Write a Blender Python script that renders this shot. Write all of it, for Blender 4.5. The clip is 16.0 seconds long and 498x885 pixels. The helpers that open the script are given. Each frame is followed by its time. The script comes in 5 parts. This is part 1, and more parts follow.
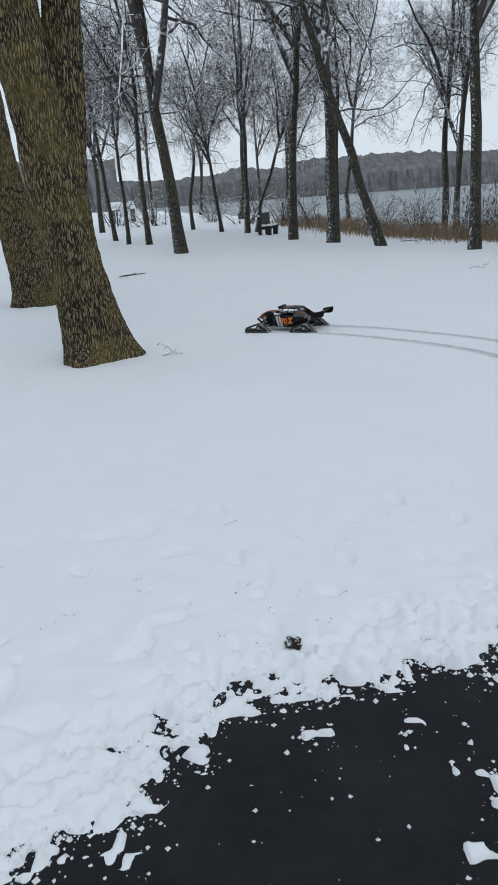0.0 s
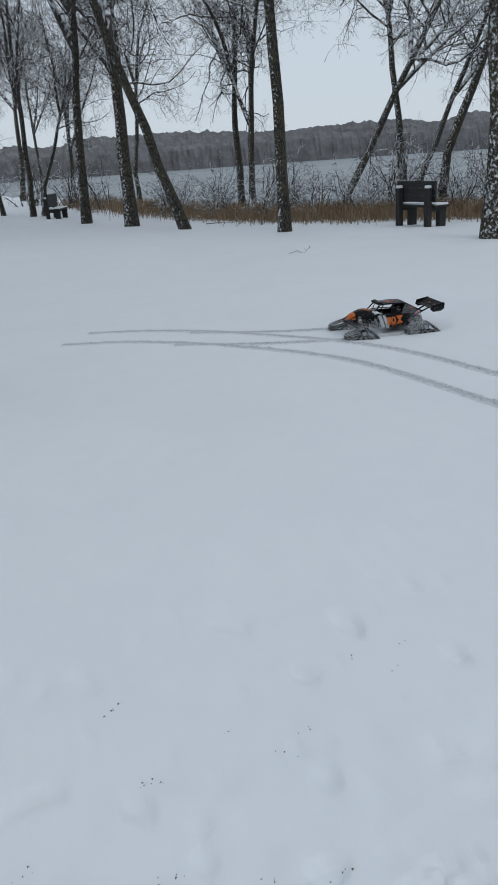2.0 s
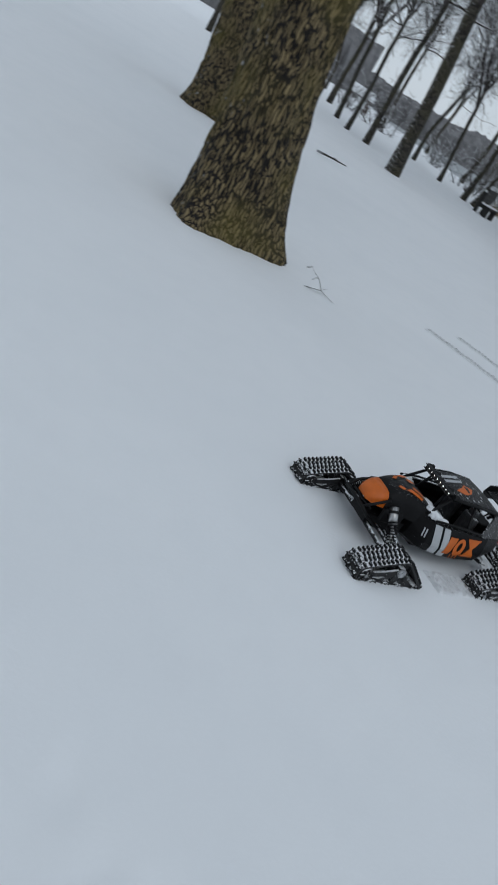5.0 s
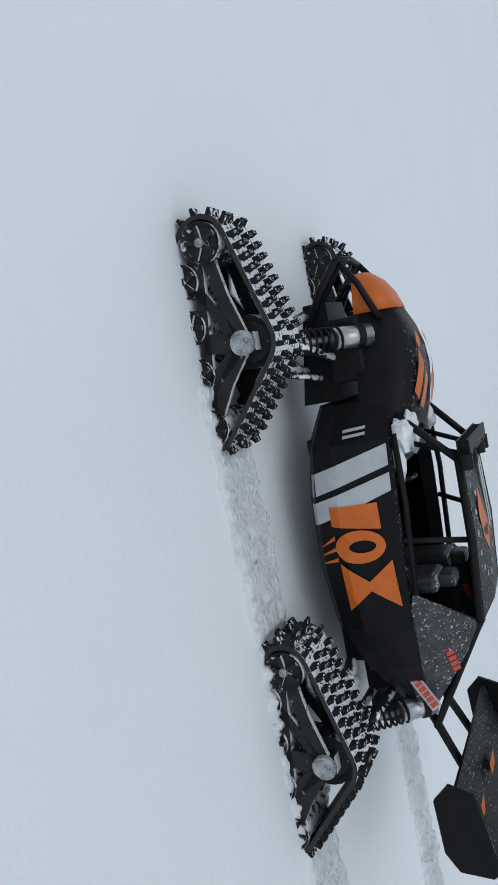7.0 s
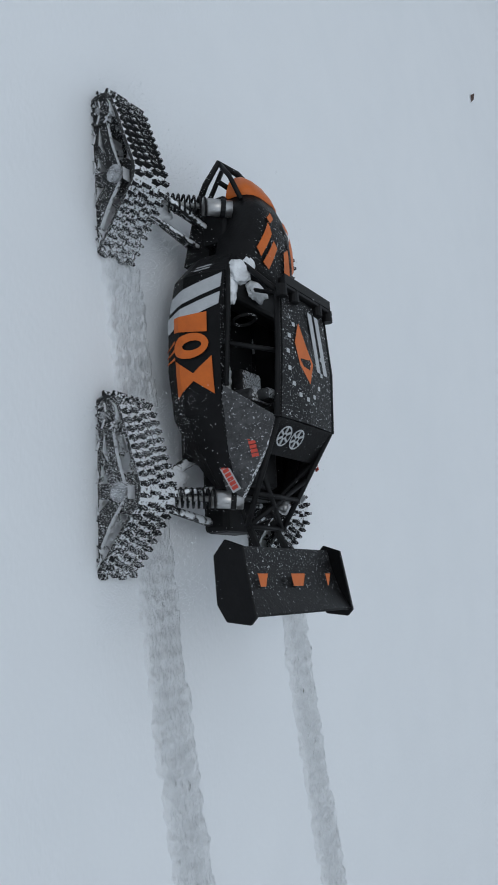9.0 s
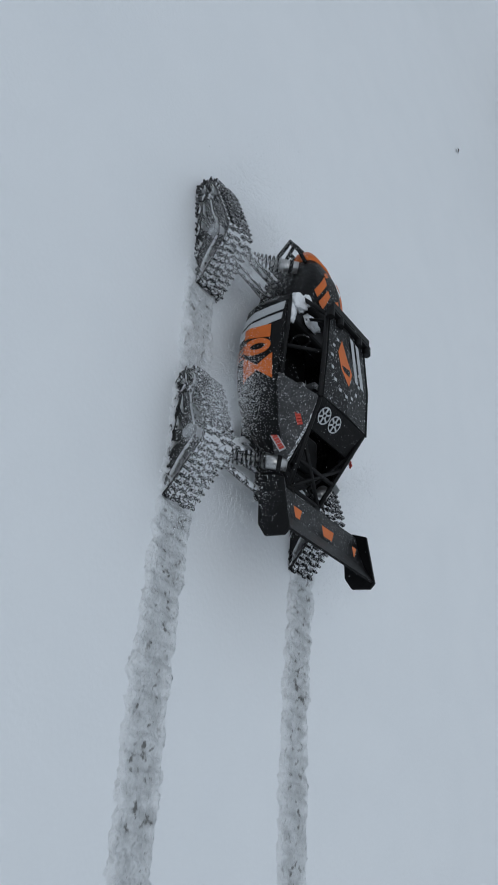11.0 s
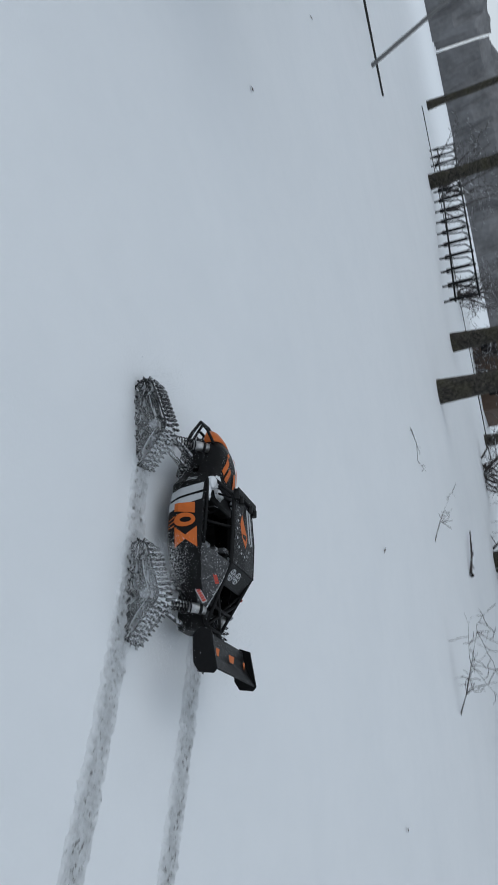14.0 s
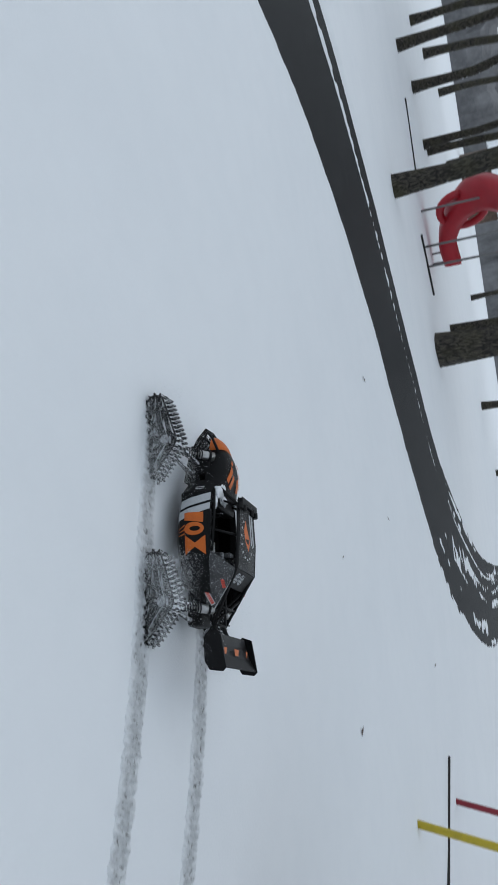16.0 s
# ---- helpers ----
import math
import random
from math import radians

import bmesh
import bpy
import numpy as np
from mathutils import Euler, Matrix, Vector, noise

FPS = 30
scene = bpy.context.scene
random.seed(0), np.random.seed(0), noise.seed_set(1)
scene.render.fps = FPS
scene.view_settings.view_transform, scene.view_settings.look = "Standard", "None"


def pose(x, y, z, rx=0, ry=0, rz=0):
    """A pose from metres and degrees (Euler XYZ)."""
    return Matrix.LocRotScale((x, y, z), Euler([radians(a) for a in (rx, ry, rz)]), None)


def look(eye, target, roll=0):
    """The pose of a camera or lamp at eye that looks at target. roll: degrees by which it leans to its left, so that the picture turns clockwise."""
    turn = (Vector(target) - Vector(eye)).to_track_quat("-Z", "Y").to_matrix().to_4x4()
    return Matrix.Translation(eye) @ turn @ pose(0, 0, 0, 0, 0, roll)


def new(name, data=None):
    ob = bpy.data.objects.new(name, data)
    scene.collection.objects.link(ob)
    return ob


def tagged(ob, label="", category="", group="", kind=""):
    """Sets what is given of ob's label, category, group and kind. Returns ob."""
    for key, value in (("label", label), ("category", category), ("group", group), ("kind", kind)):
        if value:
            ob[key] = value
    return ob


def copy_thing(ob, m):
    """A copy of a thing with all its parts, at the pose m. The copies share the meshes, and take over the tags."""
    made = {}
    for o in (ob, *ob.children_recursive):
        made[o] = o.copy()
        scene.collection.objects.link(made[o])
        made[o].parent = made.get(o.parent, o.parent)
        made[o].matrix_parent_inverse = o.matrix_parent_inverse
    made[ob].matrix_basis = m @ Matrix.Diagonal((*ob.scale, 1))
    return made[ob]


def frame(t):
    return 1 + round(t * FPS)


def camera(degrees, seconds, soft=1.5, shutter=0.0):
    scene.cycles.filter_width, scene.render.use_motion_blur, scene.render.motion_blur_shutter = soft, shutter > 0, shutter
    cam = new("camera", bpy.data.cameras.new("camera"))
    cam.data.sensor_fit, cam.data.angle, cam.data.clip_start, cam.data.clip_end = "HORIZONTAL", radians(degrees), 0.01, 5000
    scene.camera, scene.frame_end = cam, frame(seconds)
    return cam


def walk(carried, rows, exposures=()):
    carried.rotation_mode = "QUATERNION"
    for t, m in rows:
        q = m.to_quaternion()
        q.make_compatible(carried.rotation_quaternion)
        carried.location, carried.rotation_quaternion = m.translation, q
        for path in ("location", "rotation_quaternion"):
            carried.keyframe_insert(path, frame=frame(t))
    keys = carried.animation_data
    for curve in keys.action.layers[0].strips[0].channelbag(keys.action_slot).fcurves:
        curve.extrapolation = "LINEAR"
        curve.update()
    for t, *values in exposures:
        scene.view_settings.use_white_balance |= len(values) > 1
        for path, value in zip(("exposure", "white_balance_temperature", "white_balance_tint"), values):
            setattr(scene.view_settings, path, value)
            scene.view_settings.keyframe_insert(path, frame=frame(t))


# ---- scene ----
# ---------------------------------------------------------------- camera
def view(x, y, z, yaw, pitch, roll):
    """A camera pose: heading to the left of +y, tilt upwards, and lean to the left."""
    return Matrix.Translation((x, y, z)) @ Matrix.Rotation(radians(yaw), 4, "Z") @ Matrix.Rotation(radians(90 + pitch), 4, "X") @ Matrix.Rotation(radians(roll), 4, "Z")


cam = camera(36.1, 16.0, soft=1.6, shutter=0.12)
PATH = [
    (0.0, view(-0.02, 0.04, 1.61, 0.1, -18.1, -4.2)),
    (0.5, view(-0.14, 0.51, 1.60, -0.1, -19.2, -4.7)),
    (1.0, view(-0.22, 0.87, 1.60, -4.8, -19.9, -4.9)),
    (1.5, view(-0.15, 1.21, 1.64, -10.6, -20.3, -4.9)),
    (2.0, view(-0.19, 1.61, 1.61, -15.2, -20.5, -4.1)),
    (2.5, view(-0.11, 2.01, 1.61, -18.1, -21.2, -2.8)),
    (3.0, view(-0.12, 2.36, 1.56, -19.3, -22.4, -1.0)),
    (3.5, view(-0.23, 2.55, 1.62, -19.3, -24.5, 1.4)),
    (4.0, view(-0.33, 2.73, 1.55, -17.4, -27.2, 5.4)),
    (6.5, view(-1.09, 3.15, 0.58, 29.6, -27.9, 77.4)),
    (7.0, view(-1.48, 2.93, 0.48, 29.3, -25.9, 81.6)),
    (7.5, view(-1.84, 2.62, 0.49, 31.0, -27.5, 85.8)),
    (8.0, view(-2.07, 2.30, 0.61, 40.4, -30.4, 84.5)),
    (10.5, view(-5.78, 0.55, 1.07, 20.3, -32.7, 72.8)),
    (11.0, view(-6.03, 0.78, 1.00, 31.6, -32.3, 73.5)),
    (11.5, view(-6.26, 0.80, 0.99, 44.3, -28.9, 73.0)),
    (12.0, view(-6.65, 0.79, 1.07, 49.6, -25.1, 75.7)),
    (12.5, view(-7.21, 0.93, 1.15, 49.4, -23.3, 75.2)),
    (13.0, view(-7.98, 0.88, 1.16, 62.2, -20.2, 77.9)),
    (13.5, view(-8.46, 0.54, 1.18, 76.5, -19.1, 77.5)),
    (14.0, view(-8.96, 0.23, 1.18, 98.3, -19.2, 78.9)),
    (14.5, view(-9.24, -0.26, 1.16, 114.3, -19.6, 79.7)),
    (15.0, view(-9.40, -0.73, 1.22, 131.4, -20.3, 82.3)),
    (15.5, view(-9.31, -1.08, 1.24, 151.1, -19.4, 82.2)),
    (16.0, view(-8.98, -1.36, 1.24, 168.4, -19.0, 81.7)),
]
walk(cam, PATH, exposures=[(0.0, 0.08), (1.0, -0.03), (1.5, -0.12), (2.0, -0.16), (4.0, -0.25), (6.5, -0.01), (7.0, 0.08), (7.5, 0.1), (8.0, 0.04), (10.5, -0.21), (12.0, -0.18), (12.5, -0.15), (13.0, -0.09), (14.0, -0.08), (14.6, 0.0), (15.0, -0.01), (15.5, 0.08), (16.0, 0.01)])

# ---------------------------------------------------------------- sky and sun (overcast)
world = bpy.data.worlds.new("overcast_sky")
scene.world = world
world.use_nodes = True
wn, wl = world.node_tree.nodes, world.node_tree.links
sky = wn.new("ShaderNodeTexSky")
sky.sky_type, sky.sun_disc, sky.sun_elevation, sky.sun_rotation = "NISHITA", False, radians(38), radians(200)
cloud = wn.new("ShaderNodeMixRGB")
cloud.inputs[0].default_value = 0.93
cloud.inputs[2].default_value = (5.86, 6.6, 7.38, 1)
wl.new(sky.outputs[0], cloud.inputs[1])
wl.new(cloud.outputs[0], wn["Background"].inputs[0])
wn["Background"].inputs[1].default_value = 0.109
sun = new("sun", bpy.data.lights.new("sun", "SUN"))
sun.data.energy, sun.data.angle, sun.data.color = 0.34, radians(40), (1.0, 0.97, 0.93)
sun.matrix_world = look((0, 0, 30), (-8, 22, 0))


# ---------------------------------------------------------------- materials
def mat(name, base, rough=0.7, metal=0.0, spots=None, scale=8.0, amount=0.5, bump=0.0, bump_scale=40.0, coat=0.0, emit=None, spec=0.5):
    """A node material: base colour broken by a second colour in noise at two sizes, with fine relief."""
    m = bpy.data.materials.new(name)
    m.use_nodes = True
    n, l = m.node_tree.nodes, m.node_tree.links
    b = n["Principled BSDF"]
    b.inputs["Roughness"].default_value, b.inputs["Metallic"].default_value = rough, metal
    b.inputs["Coat Weight"].default_value = coat
    b.inputs["Specular IOR Level"].default_value = spec
    tc = n.new("ShaderNodeTexCoord")
    col = n.new("ShaderNodeRGB")
    col.outputs[0].default_value = (*base, 1)
    last = col.outputs[0]
    if spots:
        for k, (sc, am) in enumerate(((scale, amount), (scale * 6.3, amount * 0.6))):
            no = n.new("ShaderNodeTexNoise")
            no.inputs["Scale"].default_value, no.inputs["Detail"].default_value = sc, 5
            l.new(tc.outputs["Object"], no.inputs["Vector"])
            r = n.new("ShaderNodeValToRGB")
            r.color_ramp.elements[0].position, r.color_ramp.elements[1].position = 0.42, 0.72
            r.color_ramp.elements[1].color = (am, am, am, 1)
            l.new(no.outputs[0], r.inputs[0])
            mx = n.new("ShaderNodeMixRGB")
            mx.inputs[2].default_value = (*spots, 1)
            l.new(r.outputs[0], mx.inputs[0])
            l.new(last, mx.inputs[1])
            last = mx.outputs[0]
    l.new(last, b.inputs["Base Color"])
    if bump:
        no = n.new("ShaderNodeTexNoise")
        no.inputs["Scale"].default_value, no.inputs["Detail"].default_value = bump_scale, 6
        l.new(tc.outputs["Object"], no.inputs["Vector"])
        bp = n.new("ShaderNodeBump")
        bp.inputs["Strength"].default_value, bp.inputs["Distance"].default_value = min(1, bump), 0.01
        l.new(no.outputs[0], bp.inputs["Height"])
        l.new(bp.outputs[0], b.inputs["Normal"])
    if emit:
        b.inputs["Emission Color"].default_value, b.inputs["Emission Strength"].default_value = (*emit[:3], 1), emit[3]
    return m


def add_snow(m, cover=0.5, scale=30.0, side=(0.0, 0.0, 1.0), sharp=0.25):
    """Lays stuck snow over a material: where faces turn towards side, broken up by noise."""
    n, l = m.node_tree.nodes, m.node_tree.links
    b = n["Principled BSDF"]
    old = b.inputs["Base Color"].links[0].from_socket
    g = n.new("ShaderNodeNewGeometry")
    dot = n.new("ShaderNodeVectorMath")
    dot.operation = "DOT_PRODUCT"
    dot.inputs[1].default_value = side
    l.new(g.outputs["Normal"], dot.inputs[0])
    tc = n.new("ShaderNodeTexCoord")
    no = n.new("ShaderNodeTexNoise")
    no.inputs["Scale"].default_value, no.inputs["Detail"].default_value = scale, 8
    l.new(tc.outputs["Object"], no.inputs["Vector"])
    ad = n.new("ShaderNodeMath")
    ad.operation = "MULTIPLY_ADD"
    l.new(dot.outputs["Value"], ad.inputs[0])
    ad.inputs[1].default_value = 0.35
    l.new(no.outputs[0], ad.inputs[2])
    mr = n.new("ShaderNodeMapRange")
    mr.inputs[1].default_value, mr.inputs[2].default_value = 1.0 - cover, 1.0 - cover + sharp
    l.new(ad.outputs[0], mr.inputs[0])
    mx = n.new("ShaderNodeMixRGB")
    mx.inputs[2].default_value = (0.82, 0.85, 0.88, 1)
    l.new(mr.outputs[0], mx.inputs[0])
    l.new(old, mx.inputs[1])
    l.new(mx.outputs[0], b.inputs["Base Color"])
    return m


def add_specks(m, colour, scale, level):
    """Sparse small dark bits of soil and grass."""
    n, l = m.node_tree.nodes, m.node_tree.links
    b = n["Principled BSDF"]
    old = b.inputs["Base Color"].links[0].from_socket
    g = n.new("ShaderNodeNewGeometry")
    no = n.new("ShaderNodeTexNoise")
    no.inputs["Scale"].default_value, no.inputs["Detail"].default_value = scale, 3
    l.new(g.outputs["Position"], no.inputs["Vector"])
    mr = n.new("ShaderNodeMapRange")
    mr.inputs[1].default_value, mr.inputs[2].default_value, mr.inputs[4].default_value = level, level + 0.06, 0.85
    l.new(no.outputs[0], mr.inputs[0])
    mx = n.new("ShaderNodeMixRGB")
    mx.inputs[2].default_value = (*colour, 1)
    l.new(mr.outputs[0], mx.inputs[0])
    l.new(old, mx.inputs[1])
    l.new(mx.outputs[0], b.inputs["Base Color"])
    return m


M_SNOW = mat("snow", (0.84, 0.865, 0.89), 0.75, spots=(0.79, 0.82, 0.85), scale=0.9, amount=0.5, bump=0.12, bump_scale=90, spec=0.2)
def shaded_rut_snow(name, rut_shade, rut_shade2, level):
    """Snow pressed by a belt: the rut's shade is painted as grey down its middle, with ragged sides and bits of soil.
    """
    m = add_specks(mat(name, rut_shade, 0.85, spots=rut_shade2, scale=30, amount=0.7, bump=1.0, bump_scale=120, spec=0.2), (0.14, 0.14, 0.135), 62, level)
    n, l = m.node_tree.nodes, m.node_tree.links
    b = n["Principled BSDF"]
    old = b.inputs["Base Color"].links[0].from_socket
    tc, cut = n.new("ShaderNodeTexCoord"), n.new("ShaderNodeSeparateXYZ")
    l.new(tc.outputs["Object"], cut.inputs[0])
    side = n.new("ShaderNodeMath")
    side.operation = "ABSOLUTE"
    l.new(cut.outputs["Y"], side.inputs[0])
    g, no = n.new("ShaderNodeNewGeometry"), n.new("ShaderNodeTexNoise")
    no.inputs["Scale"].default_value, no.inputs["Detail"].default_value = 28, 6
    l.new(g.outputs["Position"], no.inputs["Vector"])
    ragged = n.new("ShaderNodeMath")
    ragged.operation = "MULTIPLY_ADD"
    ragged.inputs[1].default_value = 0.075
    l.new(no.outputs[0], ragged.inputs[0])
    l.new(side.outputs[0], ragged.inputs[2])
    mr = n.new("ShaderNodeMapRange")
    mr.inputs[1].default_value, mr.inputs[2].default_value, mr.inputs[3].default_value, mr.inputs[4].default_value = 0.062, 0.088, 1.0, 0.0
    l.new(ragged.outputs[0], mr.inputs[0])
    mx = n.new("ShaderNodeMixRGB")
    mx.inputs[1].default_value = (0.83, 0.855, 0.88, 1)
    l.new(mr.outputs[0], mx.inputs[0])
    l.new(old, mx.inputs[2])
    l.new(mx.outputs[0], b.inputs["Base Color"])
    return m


# the greys paint the shade of a sunken trench; the ruts lie on top
M_CHURN = shaded_rut_snow("shaded_rut_snow_with_soil", (0.72, 0.745, 0.77), (0.46, 0.48, 0.495), 0.60)
M_SOFT = shaded_rut_snow("shaded_deep_rut_snow", (0.78, 0.805, 0.83), (0.66, 0.685, 0.71), 0.69)
M_ASPHALT = mat("wet_asphalt", (0.014, 0.015, 0.017), 0.6, spots=(0.026, 0.027, 0.029), scale=3, amount=0.6, bump=0.5, bump_scale=260, spec=0.1)
M_ICE = mat("lake_ice", (0.20, 0.225, 0.24), 0.5, spots=(0.32, 0.35, 0.365), scale=0.02, amount=0.7)
M_TWIG = add_snow(mat("twigs", (0.05, 0.042, 0.04), 0.95, spots=(0.085, 0.074, 0.068), scale=3, amount=0.5), 0.41, 6, (-0.2, -0.2, 0.9), 0.15)
M_REED = mat("dry_reed", (0.21, 0.135, 0.075), 0.9, spots=(0.34, 0.27, 0.19), scale=1.5, amount=0.8)
# distance haze is put into this grey, paler than the near twigs
M_HAZED_WOOD = mat("hazed_far_wood", (0.13, 0.13, 0.134), 1.0, spots=(0.30, 0.30, 0.31), scale=0.22, amount=0.45)


def furrowed_bark(name, ridge, furrow_shade, moss):
    """Bark of long interlocking ridges: stretched noise for colour and relief, moss in soft patches."""
    m = mat(name, ridge, 0.95)
    n, l = m.node_tree.nodes, m.node_tree.links
    b = n["Principled BSDF"]
    tc, mp = n.new("ShaderNodeTexCoord"), n.new("ShaderNodeMapping")
    mp.inputs["Scale"].default_value = (1, 1, 0.13)
    warp = n.new("ShaderNodeTexNoise")
    warp.inputs["Scale"].default_value, warp.inputs["Detail"].default_value = 9, 5
    l.new(tc.outputs["Object"], warp.inputs["Vector"])
    sway = n.new("ShaderNodeVectorMath")
    sway.operation = "MULTIPLY_ADD"
    sway.inputs[1].default_value = (0.05, 0.05, 0.12)
    l.new(warp.outputs[1], sway.inputs[0])
    l.new(tc.outputs["Object"], sway.inputs[2])
    l.new(sway.outputs[0], mp.inputs["Vector"])
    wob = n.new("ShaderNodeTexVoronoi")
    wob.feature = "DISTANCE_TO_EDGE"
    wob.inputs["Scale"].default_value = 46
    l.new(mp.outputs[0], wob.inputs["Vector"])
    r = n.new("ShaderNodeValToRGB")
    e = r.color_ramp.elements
    # shade of the cracks is painted near black, besides the bump's relief
    e[0].position, e[0].color = 0.08, (*furrow_shade, 1)
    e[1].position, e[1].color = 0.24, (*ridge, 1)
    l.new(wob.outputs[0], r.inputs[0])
    big = n.new("ShaderNodeTexNoise")
    big.inputs["Scale"].default_value = 2.2
    l.new(tc.outputs["Object"], big.inputs["Vector"])
    mr = n.new("ShaderNodeMapRange")
    mr.inputs[1].default_value, mr.inputs[2].default_value, mr.inputs[4].default_value = 0.45, 0.7, 0.45
    l.new(big.outputs[0], mr.inputs[0])
    mx = n.new("ShaderNodeMixRGB")
    mx.inputs[2].default_value = (*moss, 1)
    l.new(mr.outputs[0], mx.inputs[0])
    l.new(r.outputs[0], mx.inputs[1])
    l.new(mx.outputs[0], b.inputs["Base Color"])
    bp = n.new("ShaderNodeBump")
    bp.inputs["Strength"].default_value, bp.inputs["Distance"].default_value = 1.0, 0.035
    l.new(wob.outputs[0], bp.inputs["Height"])
    l.new(bp.outputs[0], b.inputs["Normal"])
    return m


# ---------------------------------------------------------------- mesh helpers
def mesh_object(name, verts, faces, material, parent=None, smooth=False):
    me = bpy.data.meshes.new(name)
    me.from_pydata([tuple(v) for v in verts], [], faces)
    me.update()
    if smooth:
        me.polygons.foreach_set("use_smooth", [True] * len(me.polygons))
    ob = new(name, me)
    me.materials.append(material)
    if parent:
        ob.parent = parent
    return ob


def part(name, bm, material, parent, label="", smooth=False):
    me = bpy.data.meshes.new(name)
    bmesh.ops.recalc_face_normals(bm, faces=bm.faces)
    bm.to_mesh(me)
    bm.free()
    if smooth:
        me.polygons.foreach_set("use_smooth", [True] * len(me.polygons))
    me.materials.append(material)
    ob = new(name, me)
    ob.parent = parent
    if label:
        tagged(ob, label)
    return ob


def thing(name, m, label, category, group="", kind=""):
    ob = new(name)
    ob.empty_display_size = 0.1
    ob.matrix_basis = m
    return tagged(ob, label, category, group, kind)


def box(bm, x0, y0, z0, x1, y1, z1, bevel=0.0, m=None):
    r = bmesh.ops.create_cube(bm, size=1)
    vs = r["verts"]
    bmesh.ops.transform(bm, matrix=Matrix.Translation(((x0 + x1) / 2, (y0 + y1) / 2, (z0 + z1) / 2)) @ Matrix.Diagonal((abs(x1 - x0), abs(y1 - y0), abs(z1 - z0), 1)), verts=vs)
    if bevel:
        es = list({e for v in vs for e in v.link_edges})
        r = bmesh.ops.bevel(bm, geom=es, offset=bevel, segments=2, affect="EDGES", profile=0.5)
        vs = list({v for f in r["faces"] for v in f.verts} | {v for v in vs if v.is_valid})
    if m is not None:
        bmesh.ops.transform(bm, matrix=m, verts=vs)
    return vs


def tube(bm, pts, r, sides=8, r2=None, caps=True):
    """A round bar through pts, from radius r to r2."""
    pts = [Vector(p) for p in pts]
    r2 = r if r2 is None else r2
    rings, up = [], None
    for i, p in enumerate(pts):
        d = (pts[min(i + 1, len(pts) - 1)] - pts[max(i - 1, 0)]).normalized()
        if up is None:
            up = d.orthogonal().normalized()
        a = (up - d * up.dot(d)).normalized()
        up, b = a, d.cross(a)
        rr = r + (r2 - r) * i / max(1, len(pts) - 1)
        rings.append([bm.verts.new(p + (a * math.cos(k * math.tau / sides) + b * math.sin(k * math.tau / sides)) * rr) for k in range(sides)])
    for q, s in zip(rings, rings[1:]):
        for k in range(sides):
            bm.faces.new((q[k], q[(k + 1) % sides], s[(k + 1) % sides], s[k]))
    if caps:
        bm.faces.new(rings[0][::-1])
        bm.faces.new(rings[-1])


def disc(bm, c, axis, r, w, sides=20):
    c, axis = Vector(c), Vector(axis).normalized()
    tube(bm, [c - axis * w / 2, c + axis * w / 2], r, sides)


# ---------------------------------------------------------------- ground
ROAD = [(30, 6.5), (14, 3.2), (6, 1.95), (1.5, 1.47), (-0.15, 0.78), (-1.9, -1.45), (-4.2, -5.0), (-6.75, -8.8), (-8.7, -10.52), (-11, -11.85), (-13.65, -13.95), (-17.7, -20), (-21, -27), (-26, -38), (-40, -66)]
ROAD_HALF = 1.03


def smooth_line(pts, n=8):
    out = []
    for i in range(len(pts) - 1):
        p0, p1, p2, p3 = [np.array(pts[min(max(i + k, 0), len(pts) - 1)], float) for k in (-1, 0, 1, 2)]
        for k in range(n):
            t = k / n
            out.append(0.5 * (2 * p1 + (p2 - p0) * t + (2 * p0 - 5 * p1 + 4 * p2 - p3) * t * t + (3 * p1 - p0 - 3 * p2 + p3) * t ** 3))
    return np.array(out + [np.array(pts[-1], float)])


ROAD_LINE = smooth_line(ROAD)
SHORE = np.array([(-60.0, 400), (-12, 120), (1.5, 60), (4.6, 36), (6.6, 27), (8.3, 22.6), (10.6, 20.6), (12.2, 17.5), (19, 12), (40, 4), (120, -60), (400, -400)])


def line_distance(X, Y, line):
    """Distance to a polyline, and on which side of it (positive: to its left)."""
    best, side = np.full(X.shape, 1e9), np.zeros(X.shape)
    for a, b in zip(line[:-1], line[1:]):
        d = b - a
        t = np.clip(((X - a[0]) * d[0] + (Y - a[1]) * d[1]) / (d @ d), 0, 1)
        q = np.hypot(X - a[0] - t * d[0], Y - a[1] - t * d[1])
        s = d[0] * (Y - a[1]) - d[1] * (X - a[0])
        near = q < best
        best, side = np.where(near, q, best), np.where(near, np.sign(s), side)
    return best, side


def value_noise(X, Y, cell, seed):
    g = np.random.RandomState(seed).rand(256, 256)
    x, y = X / cell + 1000, Y / cell + 1000
    i, j = np.floor(x).astype(int), np.floor(y).astype(int)
    u, v = x - i, y - j
    u, v = u * u * (3 - 2 * u), v * v * (3 - 2 * v)
    i, j, i1, j1 = i % 256, j % 256, (i + 1) % 256, (j + 1) % 256
    return g[i, j] * (1 - u) * (1 - v) + g[i1, j] * u * (1 - v) + g[i, j1] * (1 - u) * v + g[i1, j1] * u * v


